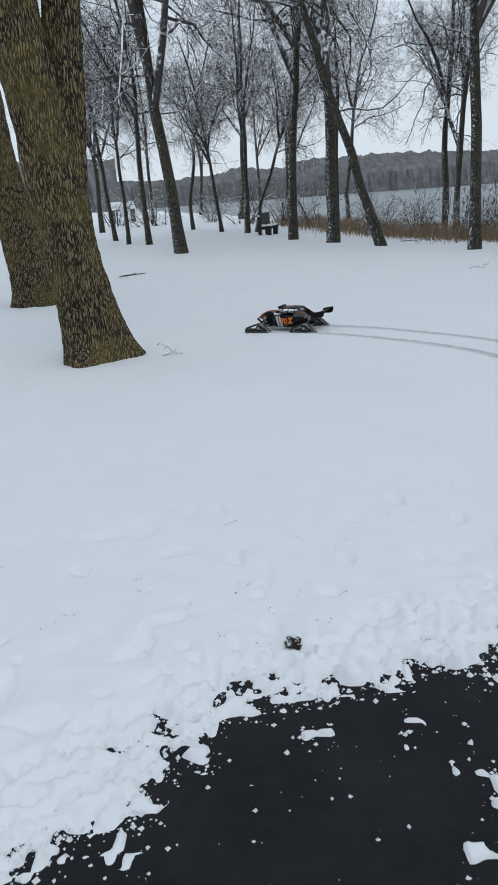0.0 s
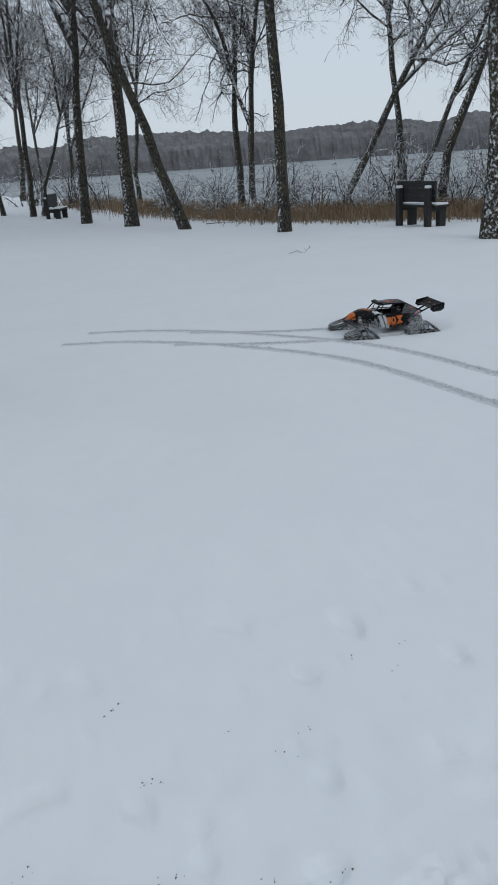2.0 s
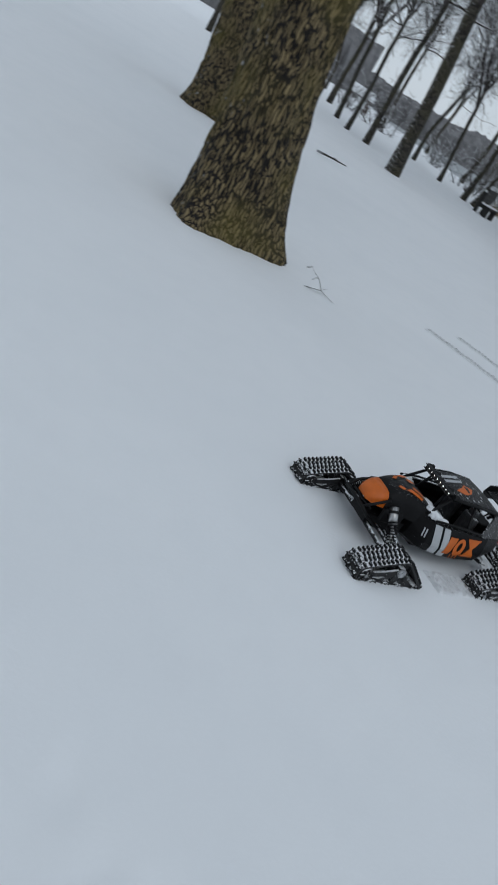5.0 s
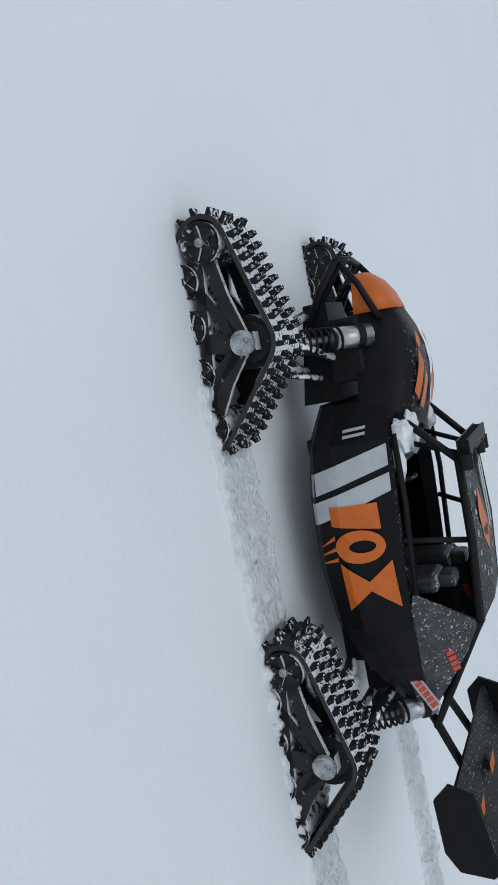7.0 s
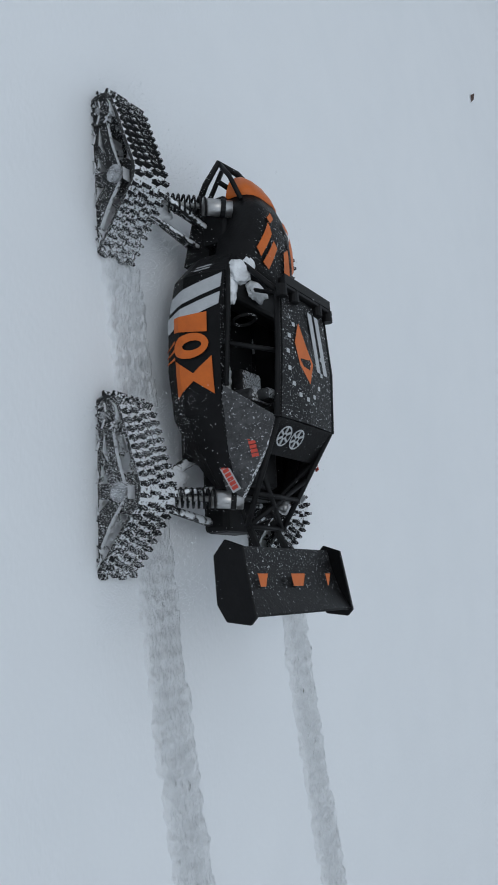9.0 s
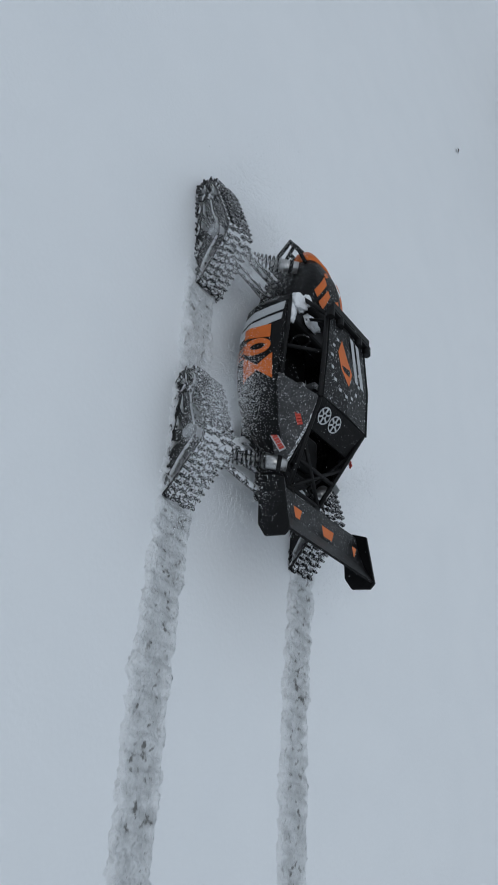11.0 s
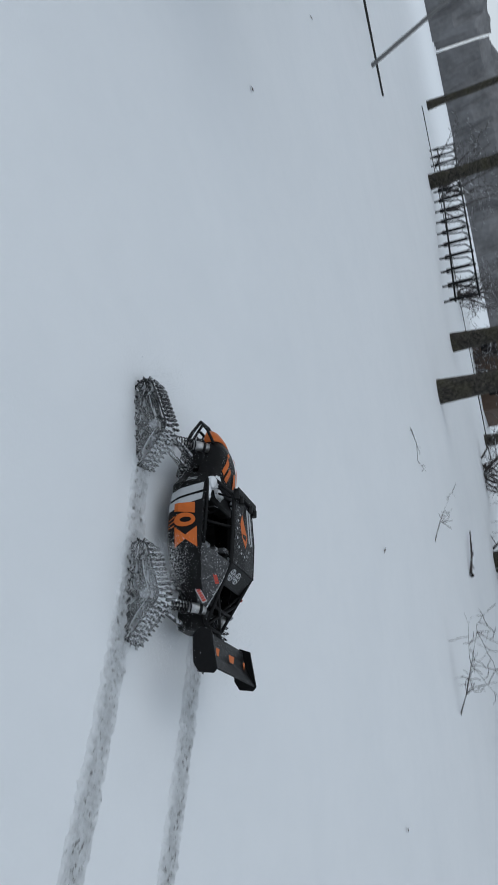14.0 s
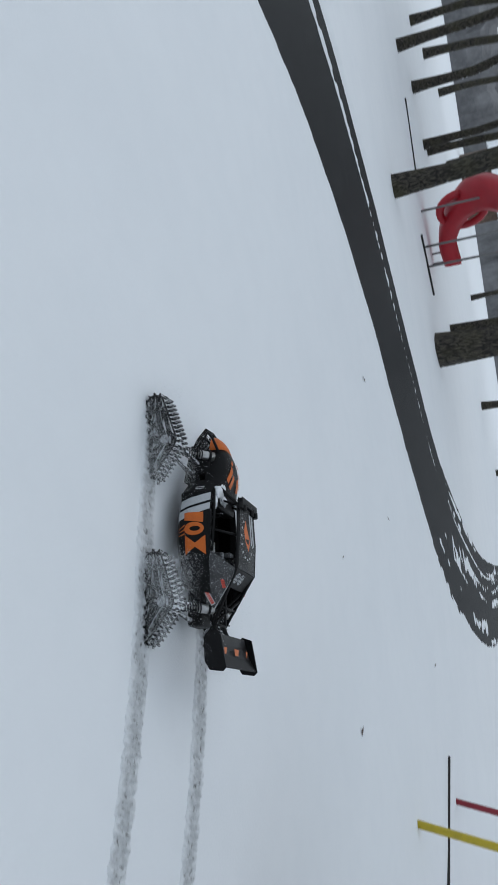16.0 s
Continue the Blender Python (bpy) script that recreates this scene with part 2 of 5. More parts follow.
def ground_height(X, Y):
    h = 0.024 * (value_noise(X, Y, 3.5, 1) - 0.5) + 0.010 * (value_noise(X, Y, 0.6, 2) - 0.5)
    d, side = line_distance(X, Y, ROAD_LINE)
    near = np.clip((X + 4.5) / 2.0, 0, 1)
    fine = 0.26 * value_noise(X, Y, 0.17, 3) + 0.36 * value_noise(X, Y, 0.065, 4) + 0.38 * value_noise(X, Y, 0.030, 9)
    broad = value_noise(X, Y, 0.8, 5) - 0.5
    reach = d - ROAD_HALF - 0.16 * (1 - near) + broad * (0.05 + 0.12 * near) - 0.27 * np.exp(-((X + 0.02) / 0.36) ** 2 - ((Y - 2.12) / 0.36) ** 2) - 0.2 * np.exp(-((X + 0.12) / 0.1) ** 2 - ((Y - 2.36) / 0.07) ** 2) - 0.09 * np.exp(-((X - 0.5) / 0.3) ** 2 - ((Y - 2.35) / 0.25) ** 2)
    cover = reach / (0.12 + 0.24 * near) + (fine - 0.5) * (0.5 + 2.6 * near)
    edge = np.clip(cover * 0.62 + 0.42, 0, 1) ** 0.8
    edge = np.where(reach > 0.55, 1, edge)
    # lumps and dimples of shovelled snow beside the path
    rim = np.clip(1 - abs(d - ROAD_HALF - 0.45) / 0.85, 0, 1) * (0.25 + 0.75 * near)
    lumps = (0.034 * (value_noise(X, Y, 0.16, 6) - 0.4) + 0.018 * (value_noise(X, Y, 0.07, 10) - 0.5)) * rim
    pits = -0.026 * np.clip((0.65 * value_noise(X, Y, 0.12, 11) + 0.35 * value_noise(X + 0.6 * Y, Y - 0.6 * X, 0.10, 16) - 0.66) / 0.14, 0, 1) * np.clip(1.6 - abs(d - ROAD_HALF - 0.95) / 0.75, 0, 1) * near
    # slush that stays on the asphalt, in patches and along the wheel line
    slush = np.clip((value_noise(X, Y, 0.55, 7) * 0.26 + value_noise(X, Y, 0.12, 13) * 0.34 + value_noise(X, Y, 0.042, 14) * 0.40 - 0.70 + 0.22 * np.exp(-((X - 0.48) / 0.22) ** 2 - ((Y - 1.94 + 1.0 * (X - 0.48)) / 0.10) ** 2) + 0.20 * np.exp(-((X - 0.16) / 0.16) ** 2 - ((Y - 2.07) / 0.04) ** 2)) / 0.07, 0, 1)
    wheel = np.clip(1 - abs(d - 0.66) / 0.07 + (fine - 0.5) * 1.0, 0, 1) * (side > 0) * (1 - near)
    along = 0.65 * X + 0.76 * Y
    streak = np.clip((0.65 * value_noise(d * side / 0.13, along / 2.6, 1.0, 12) + 0.35 * value_noise(X, Y, 0.2, 15) - 0.60) / 0.08, 0, 1) * np.clip((-X - 11.5) / 2, 0, 1)
    edge = np.maximum(edge, np.maximum(np.maximum(slush * 0.58 * near, wheel * 0.85), streak * 0.85))
    h = np.maximum(h + lumps + pits, -0.034) * edge - (0.075 - 0.045 * np.clip((-X - 5) / 6, 0, 1)) * (1 - edge)
    s, bside = line_distance(X, Y, SHORE)
    bank = np.where(bside > 0, s, -s)
    h = h - 0.18 * np.clip((bank + 6.0) / 4.0, 0, 1)
    return h - 4.0 * np.clip((bank - 1.0) / 9.0, 0, 1) ** 1.3


def on_ground(x, y):
    return float(ground_height(np.array([float(x)]), np.array([float(y)]))[0])


def axis(lo, hi, step, far):
    mid = list(np.arange(lo, hi, step))
    out, d = [hi], step
    while out[-1] < far:
        d *= 1.16
        out.append(out[-1] + d)
    neg, d = [lo], step
    while neg[-1] > -far:
        d *= 1.16
        neg.append(neg[-1] - d)
    return np.array(neg[1:][::-1] + mid + out)


def build_ground():
    xs, ys = axis(-13.5, 3.0, 0.036, 1500), axis(-11.0, 4.0, 0.036, 1500)
    xs = np.concatenate([xs[xs < -30], np.arange(-30, -20, 0.16), np.arange(-20, -13.5, 0.07), xs[xs >= -13.5]])
    ys = np.concatenate([ys[ys < -45], np.arange(-45, -23, 0.22), np.arange(-23, -11, 0.085), ys[ys >= -11]])
    xs = np.sort(np.unique(np.round(np.concatenate([xs, np.arange(-1.4, 1.5, 0.012)]), 4)))
    ys = np.sort(np.unique(np.round(np.concatenate([ys, np.arange(1.3, 3.1, 0.012)]), 4)))
    X, Y = np.meshgrid(xs, ys, indexing="ij")
    Z = ground_height(X, Y)
    Z = np.where(np.hypot(X, Y) > 200, np.minimum(Z, Z * 0 - 0.0 + np.where(Z < -2, Z, 0)), Z)
    nx, ny = X.shape
    co = np.stack([X, Y, Z], -1).reshape(-1, 3).astype(np.float32)
    a = (np.arange(nx - 1)[:, None] * ny + np.arange(ny - 1)[None]).reshape(-1)
    quads = np.stack([a, a + ny, a + ny + 1, a + 1], 1).astype(np.int32)
    me = bpy.data.meshes.new("ground")
    me.vertices.add(len(co))
    me.vertices.foreach_set("co", co.ravel())
    me.loops.add(quads.size)
    me.loops.foreach_set("vertex_index", quads.ravel())
    me.polygons.add(len(quads))
    me.polygons.foreach_set("loop_start", np.arange(0, quads.size, 4, dtype=np.int32))
    me.polygons.foreach_set("use_smooth", np.ones(len(quads), bool))
    me.update()
    me.validate()
    me.materials.append(M_SNOW)
    tagged(new("ground", me), "smooth fresh white snow over a park lawn", "snow", kind="structure")
    # asphalt strip below the snow's edge
    v, f = [], []
    d = np.gradient(ROAD_LINE, axis=0)
    nrm = np.stack([-d[:, 1], d[:, 0]], 1) / np.linalg.norm(d, axis=1)[:, None]
    for k, (p, q) in enumerate(zip(ROAD_LINE, nrm)):
        for w in (-1.9, -0.6, 0.6, 1.9):
            v.append((p[0] + q[0] * w, p[1] + q[1] * w, -0.052 + 0.030 * min(1, max(0, (-p[0] - 5) / 6)) + 0.006 * (1.9 - abs(w))))
        if k:
            for c in range(3):
                o = 4 * k + c
                f.append((o - 4, o - 3, o + 1, o))
    tagged(mesh_object("road", v, f, M_ASPHALT), "wet dark asphalt path with slushy snow edges", "path", kind="structure")
    lake = mesh_object("lake", [(-300, 20, -2.6), (1400, -900, -2.6), (1400, 1400, -2.6), (-300, 1400, -2.6)], [(0, 1, 2, 3)], M_ICE)
    tagged(lake, "grey half-frozen lake beyond the park", "lake", kind="structure")


build_ground()


# ---------------------------------------------------------------- far shore
def far_shore(name, r0, r1, a0, a1, height, seed, z0):
    """A wooded rise on the horizon: three belts of bare crowns, each leaning back up the slope with an uneven top."""
    rng = random.Random(seed)
    v, f = [], []
    n = int((a1 - a0) * r0 / 0.9)
    for row in range(3):
        o = len(v)
        for k in range(n):
            a = radians(90) + a0 + (a1 - a0) * k / n
            big = noise.noise((k * 0.009, seed, row)) * 0.3 + noise.noise((k * 0.05, seed, 3 + row)) * 0.14 + noise.noise((k * 0.21, seed, 6 + row)) * 0.08 + 1
            r, h = r0 + (r1 - r0) * row / 3, height * (big + rng.uniform(-0.03, 0.03)) * (0.72 + 0.13 * row)
            for u, z in ((0.0, 0.0), (0.1, 0.45), (0.28, 0.8), (0.6, 1.0)):
                q = r + u * h + (rng.uniform(-1, 1) if z else 0)
                v.append((math.cos(a) * q, math.sin(a) * q, z0 + h * z))
            if k:
                for c in range(3):
                    b = o + 4 * k + c
                    f.append((b - 4, b, b + 1, b - 3))
    tagged(mesh_object(name, v, f, M_HAZED_WOOD), "bare winter woods across the lake, in haze-paled grey", "woods", kind="stuff")


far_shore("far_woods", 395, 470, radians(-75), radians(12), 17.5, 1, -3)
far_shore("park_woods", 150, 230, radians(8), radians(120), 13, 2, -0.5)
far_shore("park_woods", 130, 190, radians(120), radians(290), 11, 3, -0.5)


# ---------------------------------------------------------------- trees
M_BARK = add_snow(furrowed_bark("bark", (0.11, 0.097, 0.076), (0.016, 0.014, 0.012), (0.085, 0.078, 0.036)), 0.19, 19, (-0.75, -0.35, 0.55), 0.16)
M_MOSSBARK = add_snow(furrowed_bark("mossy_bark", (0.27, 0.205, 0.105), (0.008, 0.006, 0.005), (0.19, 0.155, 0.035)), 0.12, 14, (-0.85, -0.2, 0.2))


def add_tube(V, F, pts, r0, r1, sides):
    o, up = len(V), None
    n = len(pts)
    for i, p in enumerate(pts):
        d = (pts[min(i + 1, n - 1)] - pts[max(i - 1, 0)]).normalized()
        up = d.orthogonal().normalized() if up is None else (up - d * up.dot(d)).normalized()
        b = d.cross(up)
        r = r0 + (r1 - r0) * i / (n - 1)
        for k in range(sides):
            a = k * math.tau / sides
            V.append(p + (up * math.cos(a) + b * math.sin(a)) * r)
    for i in range(n - 1):
        for k in range(sides):
            q = o + i * sides
            F.append((q + k, q + (k + 1) % sides, q + sides + (k + 1) % sides, q + sides + k))


def bend(rng, start, way, length, n, wobble, lift):
    pts, d = [start], way.normalized()
    for _ in range(n):
        d = (d + Vector((rng.gauss(0, wobble), rng.gauss(0, wobble), rng.gauss(0, wobble) + lift))).normalized()
        pts.append(pts[-1] + d * (length / n))
    return pts


def grow(rng, V, F, pts, r0, r1, depth, density=1.0):
    """Side branches along a limb, each with finer ones, down to the twigs."""
    length = sum((b - a).length for a, b in zip(pts, pts[1:]))
    count = max(2, int((10, 7, 5, 3.4)[depth] * density * min(1.6, 0.5 + length / (7, 2.2, 1.2, 0.6)[depth])))
    for k in range(count):
        t = (0.28 if depth == 0 else 0.12) + (0.97 - (0.28 if depth == 0 else 0.12)) * (k + rng.random()) / count
        i = min(int(t * (len(pts) - 1)), len(pts) - 2)
        u = t * (len(pts) - 1) - i
        p = pts[i].lerp(pts[i + 1], u)
        d = (pts[i + 1] - pts[i]).normalized()
        side = d.orthogonal().normalized()
        side.rotate(Matrix.Rotation(rng.uniform(0, math.tau), 3, d))
        way = d * rng.uniform(0.15, 0.7) + side * rng.uniform(0.75, 1.1)
        r = (r0 + (r1 - r0) * t)
        ln = (rng.uniform(0.32, 0.58) * length * (1.15 - 0.6 * t)) if depth == 0 else rng.uniform(0.3, 0.6) * length * (1.1 - 0.5 * t)
        rr = max(0.0046, r * rng.uniform(0.35, 0.62))
        q = bend(rng, p, way, ln, (6, 5, 4, 3)[depth], (0.22, 0.32, 0.36, 0.36)[depth], (0.07, 0.02, -0.05, -0.12)[depth])
        add_tube(V, F, q, rr, max(0.0038, rr * 0.3), (6, 4, 3, 3)[depth])
        if depth < 3:
            grow(rng, V, F, q, rr, rr * 0.3, depth + 1, density)


def trunk_mesh(name, pts, r0, r1, sides, material, rough=0.08, flare=0.5, ridges=0.0, seed=0):
    """A bark-covered stem with a flared foot; ridges cuts furrows into it."""
    V, F = [], []
    n, up = len(pts), None
    for i, p in enumerate(pts):
        d = (pts[min(i + 1, n - 1)] - pts[max(i - 1, 0)]).normalized()
        up = Vector((1, 0, 0)) if up is None else up
        a = (up - d * up.dot(d)).normalized()
        b = d.cross(a)
        h = (p - pts[0]).length
        r = r0 + (r1 - r0) * i / (n - 1)
        for k in range(sides):
            w = k * math.tau / sides
            rr = r * (1 + flare * math.exp(-max(0, h - 0.13) / (0.9 * r0 + 0.02)) * (0.8 + 0.5 * math.sin(3 * w + seed) + 0.2 * math.sin(7 * w + seed)))
            rr *= 1 + rough * noise.noise((math.cos(w) * 2, math.sin(w) * 2 + seed, h * 1.3))
            if ridges:
                x = noise.noise((math.cos(w) * r * 22 + seed, math.sin(w) * r * 22, h * 2.6))
                y = noise.noise((math.cos(w) * r * 50 + seed, math.sin(w) * r * 50, h * 7))
                rr += ridges * (0.8 * min(0, abs(x) * 3 - 0.5) + 0.35 * y)
            V.append(p + (a * math.cos(w) + b * math.sin(w)) * rr)
    for i in range(n - 1):
        for k in range(sides):
            q = i * sides
            F.append((q + k, q + (k + 1) % sides, q + sides + (k + 1) % sides, q + sides + k))
    return mesh_object(name, V, F, material, smooth=True)


def tree(m, seed, height, r, label, first=0.24, group="park trees", density=1.0):
    rng = random.Random(seed)
    pts = bend(rng, Vector((0, 0, -0.12)), Vector((rng.gauss(0, 0.03), rng.gauss(0, 0.03), 1)), height, 14, 0.065, 0.045)
    ob = thing("tree", m, label, "tree", group)
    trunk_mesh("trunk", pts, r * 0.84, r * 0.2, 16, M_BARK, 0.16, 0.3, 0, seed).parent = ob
    V, F = [], []
    # two or three forks, then limbs
    for k in range(rng.choice((2, 3, 3))):
        t = rng.uniform(first + 0.05, 0.55)
        i = int(t * 14)
        way = Vector((rng.gauss(0, 1), rng.gauss(0, 1), 0)).normalized() * 0.55 + Vector((0, 0, 1))
        q = bend(rng, pts[i], way, height * (1 - t) * 0.85, 9, 0.09, 0.06)
        add_tube(V, F, q, r * 0.55, r * 0.1, 8)
        grow(rng, V, F, q, r * 0.5, r * 0.1, 1, density)
    upper = pts[int(first * 14):]
    grow(rng, V, F, upper, r * 0.7, r * 0.22, 0, density)
    mesh_object("crown", V, F, M_TWIG).parent = ob
    return ob


def shrub(m, seed, size, stems, label, material=None, group="lakeside shrubs"):
    rng = random.Random(seed)
    V, F = [], []
    for _ in range(stems):
        a = rng.uniform(0, math.tau)
        way = Vector((math.cos(a) * rng.uniform(0.2, 0.8), math.sin(a) * rng.uniform(0.2, 0.8), 1))
        q = bend(rng, Vector((rng.gauss(0, 0.1), rng.gauss(0, 0.1), -0.05)) * size, way, size * rng.uniform(0.6, 1.1), 6, 0.13, 0.0)
        add_tube(V, F, q, 0.012 * size + 0.003, 0.004, 4)
        grow(rng, V, F, q, 0.009 * size + 0.003, 0.004, 2, 0.9)
    ob = mesh_object("shrub", V, F, material or M_TWIG)
    ob.matrix_basis = m
    return tagged(ob, label, "shrub", group)


TALL = "tall bare deciduous tree with snow-dusted bark"
PROTO = [tree(pose(5.66, 18.75, -0.12, 0, -2.5, 40), 11, 13.5, 0.17, TALL),
         tree(pose(-1.65, 23.75, 0, 0, -2.0, 10), 12, 14.5, 0.22, TALL),
         tree(pose(1.98, 27.65, 0, 0, -2, 80), 13, 14.0, 0.18, TALL),
         tree(pose(3.05, 24.8, -0.06, 0, -1, 200), 14, 14.0, 0.22, TALL, 0.3),
         tree(pose(14.4, 29.9, 0, 0, 3, 120), 15, 13.0, 0.17, TALL, 0.2)]


def more_trees(rows):
    for x, y, k, size, turn, lx, ly in rows:
        ob = copy_thing(PROTO[k], Matrix())
        ob.matrix_basis = Matrix.Translation((x, y, max(-0.4, on_ground(x, y)) if x > 3 else 0)) @ Matrix.Rotation(radians(lx), 4, "Y") @ Matrix.Rotation(radians(ly), 4, "X") @ Matrix.Rotation(radians(turn), 4, "Z") @ Matrix.Diagonal((size, size, size, 1))


# x, y, kind, size, turn, lean to +x, lean to -y
more_trees([
    (-3.26, 29.8, 2, 0.75, 50, -3, 0), (-4.2, 31.0, 4, 0.6, 150, 1, 0), (-5.2, 34.5, 0, 0.7, 250, -4, 0), (-2.14, 40.5, 4, 0.7, 20, -2, 0),
    (-0.63, 36.7, 2, 0.6, 140, -9, 0), (0.53, 34.7, 0, 0.8, 310, 3, 0), (0.95, 34.5, 4, 0.6, 60, 10, 0), (4.06, 22.05, 0, 0.95, 100, -19, 0),
    (4.66, 36.0, 2, 0.8, 0, 1, 0), (8.8, 33.1, 3, 0.8, 30, -3, 0), (8.8, 31.7, 1, 0.75, 190, 1, 0), (7.8, 13.65, 1, 1.05, 230, 2, 0),
    (9.9, 25.6, 2, 0.85, 300, 33, 0), (11.2, 21.5, 4, 0.9, 10, 8, 0), (13.2, 27.0, 0, 0.8, 75, 24, 0), (16.5, 26.0, 3, 0.8, 200, 6, 0), (19, 24, 1, 0.8, 44, 12, 0),
    (-7.5, 45, 1, 0.8, 70, 0, 0), (-10, 52, 3, 0.8, 10, 0, 0), (3.2, 48, 1, 0.7, 33, 4, 0), (-6, 60, 2, 0.9, 3, 0, 0), (6.3, 44, 4, 0.9, 66, -3, 0), (0.5, 55, 3, 0.9, 99, 2, 0),
    (-13, 40, 0, 0.9, 180, 2, 0), (2.2, 66, 0, 0.9, 25, 0, 0), (-3, 74, 1, 0.9, 125, 0, 0), (-12.5, 70, 4, 0.9, 215, 0, 0),
    (-22.85, -2.01, 1, 1.0, 0, 0, 0), (-30.2, 1.49, 3, 1.2, 90, 0, 0), (-23.4, 4.05, 1, 1.3, 180, 2, 2), (-23.5, 6.0, 0, 1.0, 270, 0, 0), (-30.2, 10.6, 2, 1.0, 45, 2, 0),
    (-28.9, -4.2, 3, 1.1, 135, 0, 0), (-38.0, -2.4, 1, 1.0, 200, 0, 0), (-33.3, -10.5, 3, 1.1, 330, 0, 0), (-44.1, -18.9, 2, 1.2, 20, 0, 0), (-40, -23, 1, 1.0, 77, 0, 0),
    (-33.2, -20.5, 0, 1.0, 111, 0, 0), (-49, -32, 3, 1.2, 9, 0, 0), (-36, 9, 1, 1.0, 300, 0, 0), (-41, 4, 2, 1.0, 160, 0, 0),
    (-7.87, -14.15, 0, 1.08, 210, 3, 0), (-10.95, -17.7, 1, 1.6, 30, 0, 0), (-4.44, -20.1, 2, 0.8, 60, 0, 0), (-4.77, -23.3, 4, 0.9, 10, 0, 0), (-6.08, -24.4, 0, 0.8, 100, 0, 0),
    (-6.1, -25.8, 2, 0.8, 250, 0, 0), (-2.1, -27.4, 4, 0.9, 190, 0, 0), (-1.8, -33.3, 1, 0.9, 310, 0, 0), (-5.2, -41, 3, 0.9, 140, 0, 0), (-11.2, -23.4, 0, 1.0, 80, 0, 0),
    (-16.4, -38.2, 1, 0.9, 15, 0, 0), (-21.6, -44.5, 2, 1.0, 155, 0, 0), (-24.4, -23.1, 1, 1.25, 222, 0, 0), (-12, -48, 0, 1, 5, 0, 0), (-27, -50, 3, 1, 95, 0, 0), (-1, -46, 1, 1, 265, 0, 0),
])


def old_trunk(m, stems, label):
    """A thick old tree with deeply furrowed bark; stems: seed, points, radii."""
    ob = thing("tree", m, label, "tree", "old furrowed trees")
    for seed, pts, r0, r1 in stems:
        line = smooth_line(pts, 24)
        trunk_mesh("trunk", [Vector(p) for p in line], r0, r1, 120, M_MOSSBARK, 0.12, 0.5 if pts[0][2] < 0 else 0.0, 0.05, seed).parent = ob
    rng = random.Random(5)
    V, F = [], []
    for seed, pts, r0, r1 in stems:
        top = Vector(pts[-1])
        for k in range(4):
            q = bend(rng, top - Vector((0, 0, 0.3)), Vector((rng.gauss(0, 0.7), rng.gauss(0, 0.7), 0.8)), 4.5, 7, 0.12, 0.05)
            add_tube(V, F, q, r1 * 0.6, 0.03, 8)
            grow(rng, V, F, q, r1 * 0.4, 0.03, 1)
    mesh_object("crown", V, F, M_TWIG).parent = ob
    return ob


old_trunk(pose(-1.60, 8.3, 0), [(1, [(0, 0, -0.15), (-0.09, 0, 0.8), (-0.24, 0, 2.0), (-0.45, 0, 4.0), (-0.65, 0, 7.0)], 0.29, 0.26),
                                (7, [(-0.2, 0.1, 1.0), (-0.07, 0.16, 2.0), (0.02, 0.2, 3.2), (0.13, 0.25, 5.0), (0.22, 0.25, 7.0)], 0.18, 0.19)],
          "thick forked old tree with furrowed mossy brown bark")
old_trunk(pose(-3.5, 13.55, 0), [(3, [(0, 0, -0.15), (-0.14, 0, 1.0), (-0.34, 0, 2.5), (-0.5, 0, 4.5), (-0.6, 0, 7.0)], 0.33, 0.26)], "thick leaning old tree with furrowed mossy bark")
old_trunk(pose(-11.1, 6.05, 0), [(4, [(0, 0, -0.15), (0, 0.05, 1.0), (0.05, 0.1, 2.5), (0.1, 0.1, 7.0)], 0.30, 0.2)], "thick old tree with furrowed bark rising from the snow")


# ---------------------------------------------------------------- lakeside growth
def reeds():
    """Dry tan reeds in a belt along the bank."""
    rng = random.Random(8)
    V, F = [], []
    line = smooth_line([(2.6, 44), (4.2, 34.5), (5.6, 27.2), (7.2, 23.0), (9.2, 20.8), (11.2, 18.6), (14, 15.8), (19, 12.5)], 30)
    for k in range(14000):
        p = line[rng.randrange(len(line))]
        x, y = p[0] + rng.gauss(0.4, 0.7), p[1] + rng.gauss(0.3, 0.8)
        h, w, a = rng.uniform(-0.05, 0.34), rng.uniform(0.005, 0.012), rng.uniform(0, math.tau)
        dx, dy = rng.gauss(0, 0.2), rng.gauss(0, 0.2)
        c, s = math.cos(a) * w, math.sin(a) * w
        o = len(V)
        V += [(x - c, y - s, -0.25), (x + c, y + s, -0.25), (x + dx * 0.4 + c, y + dy * 0.4 + s, h * 0.6), (x + dx * 0.4 - c, y + dy * 0.4 - s, h * 0.6), (x + dx, y + dy, h)]
        F += [(o, o + 1, o + 2, o + 3), (o + 3, o + 2, o + 4)]
    tagged(mesh_object("reeds", V, F, M_REED), "dry tan reeds and grass along the lake bank", "reeds", kind="stuff")


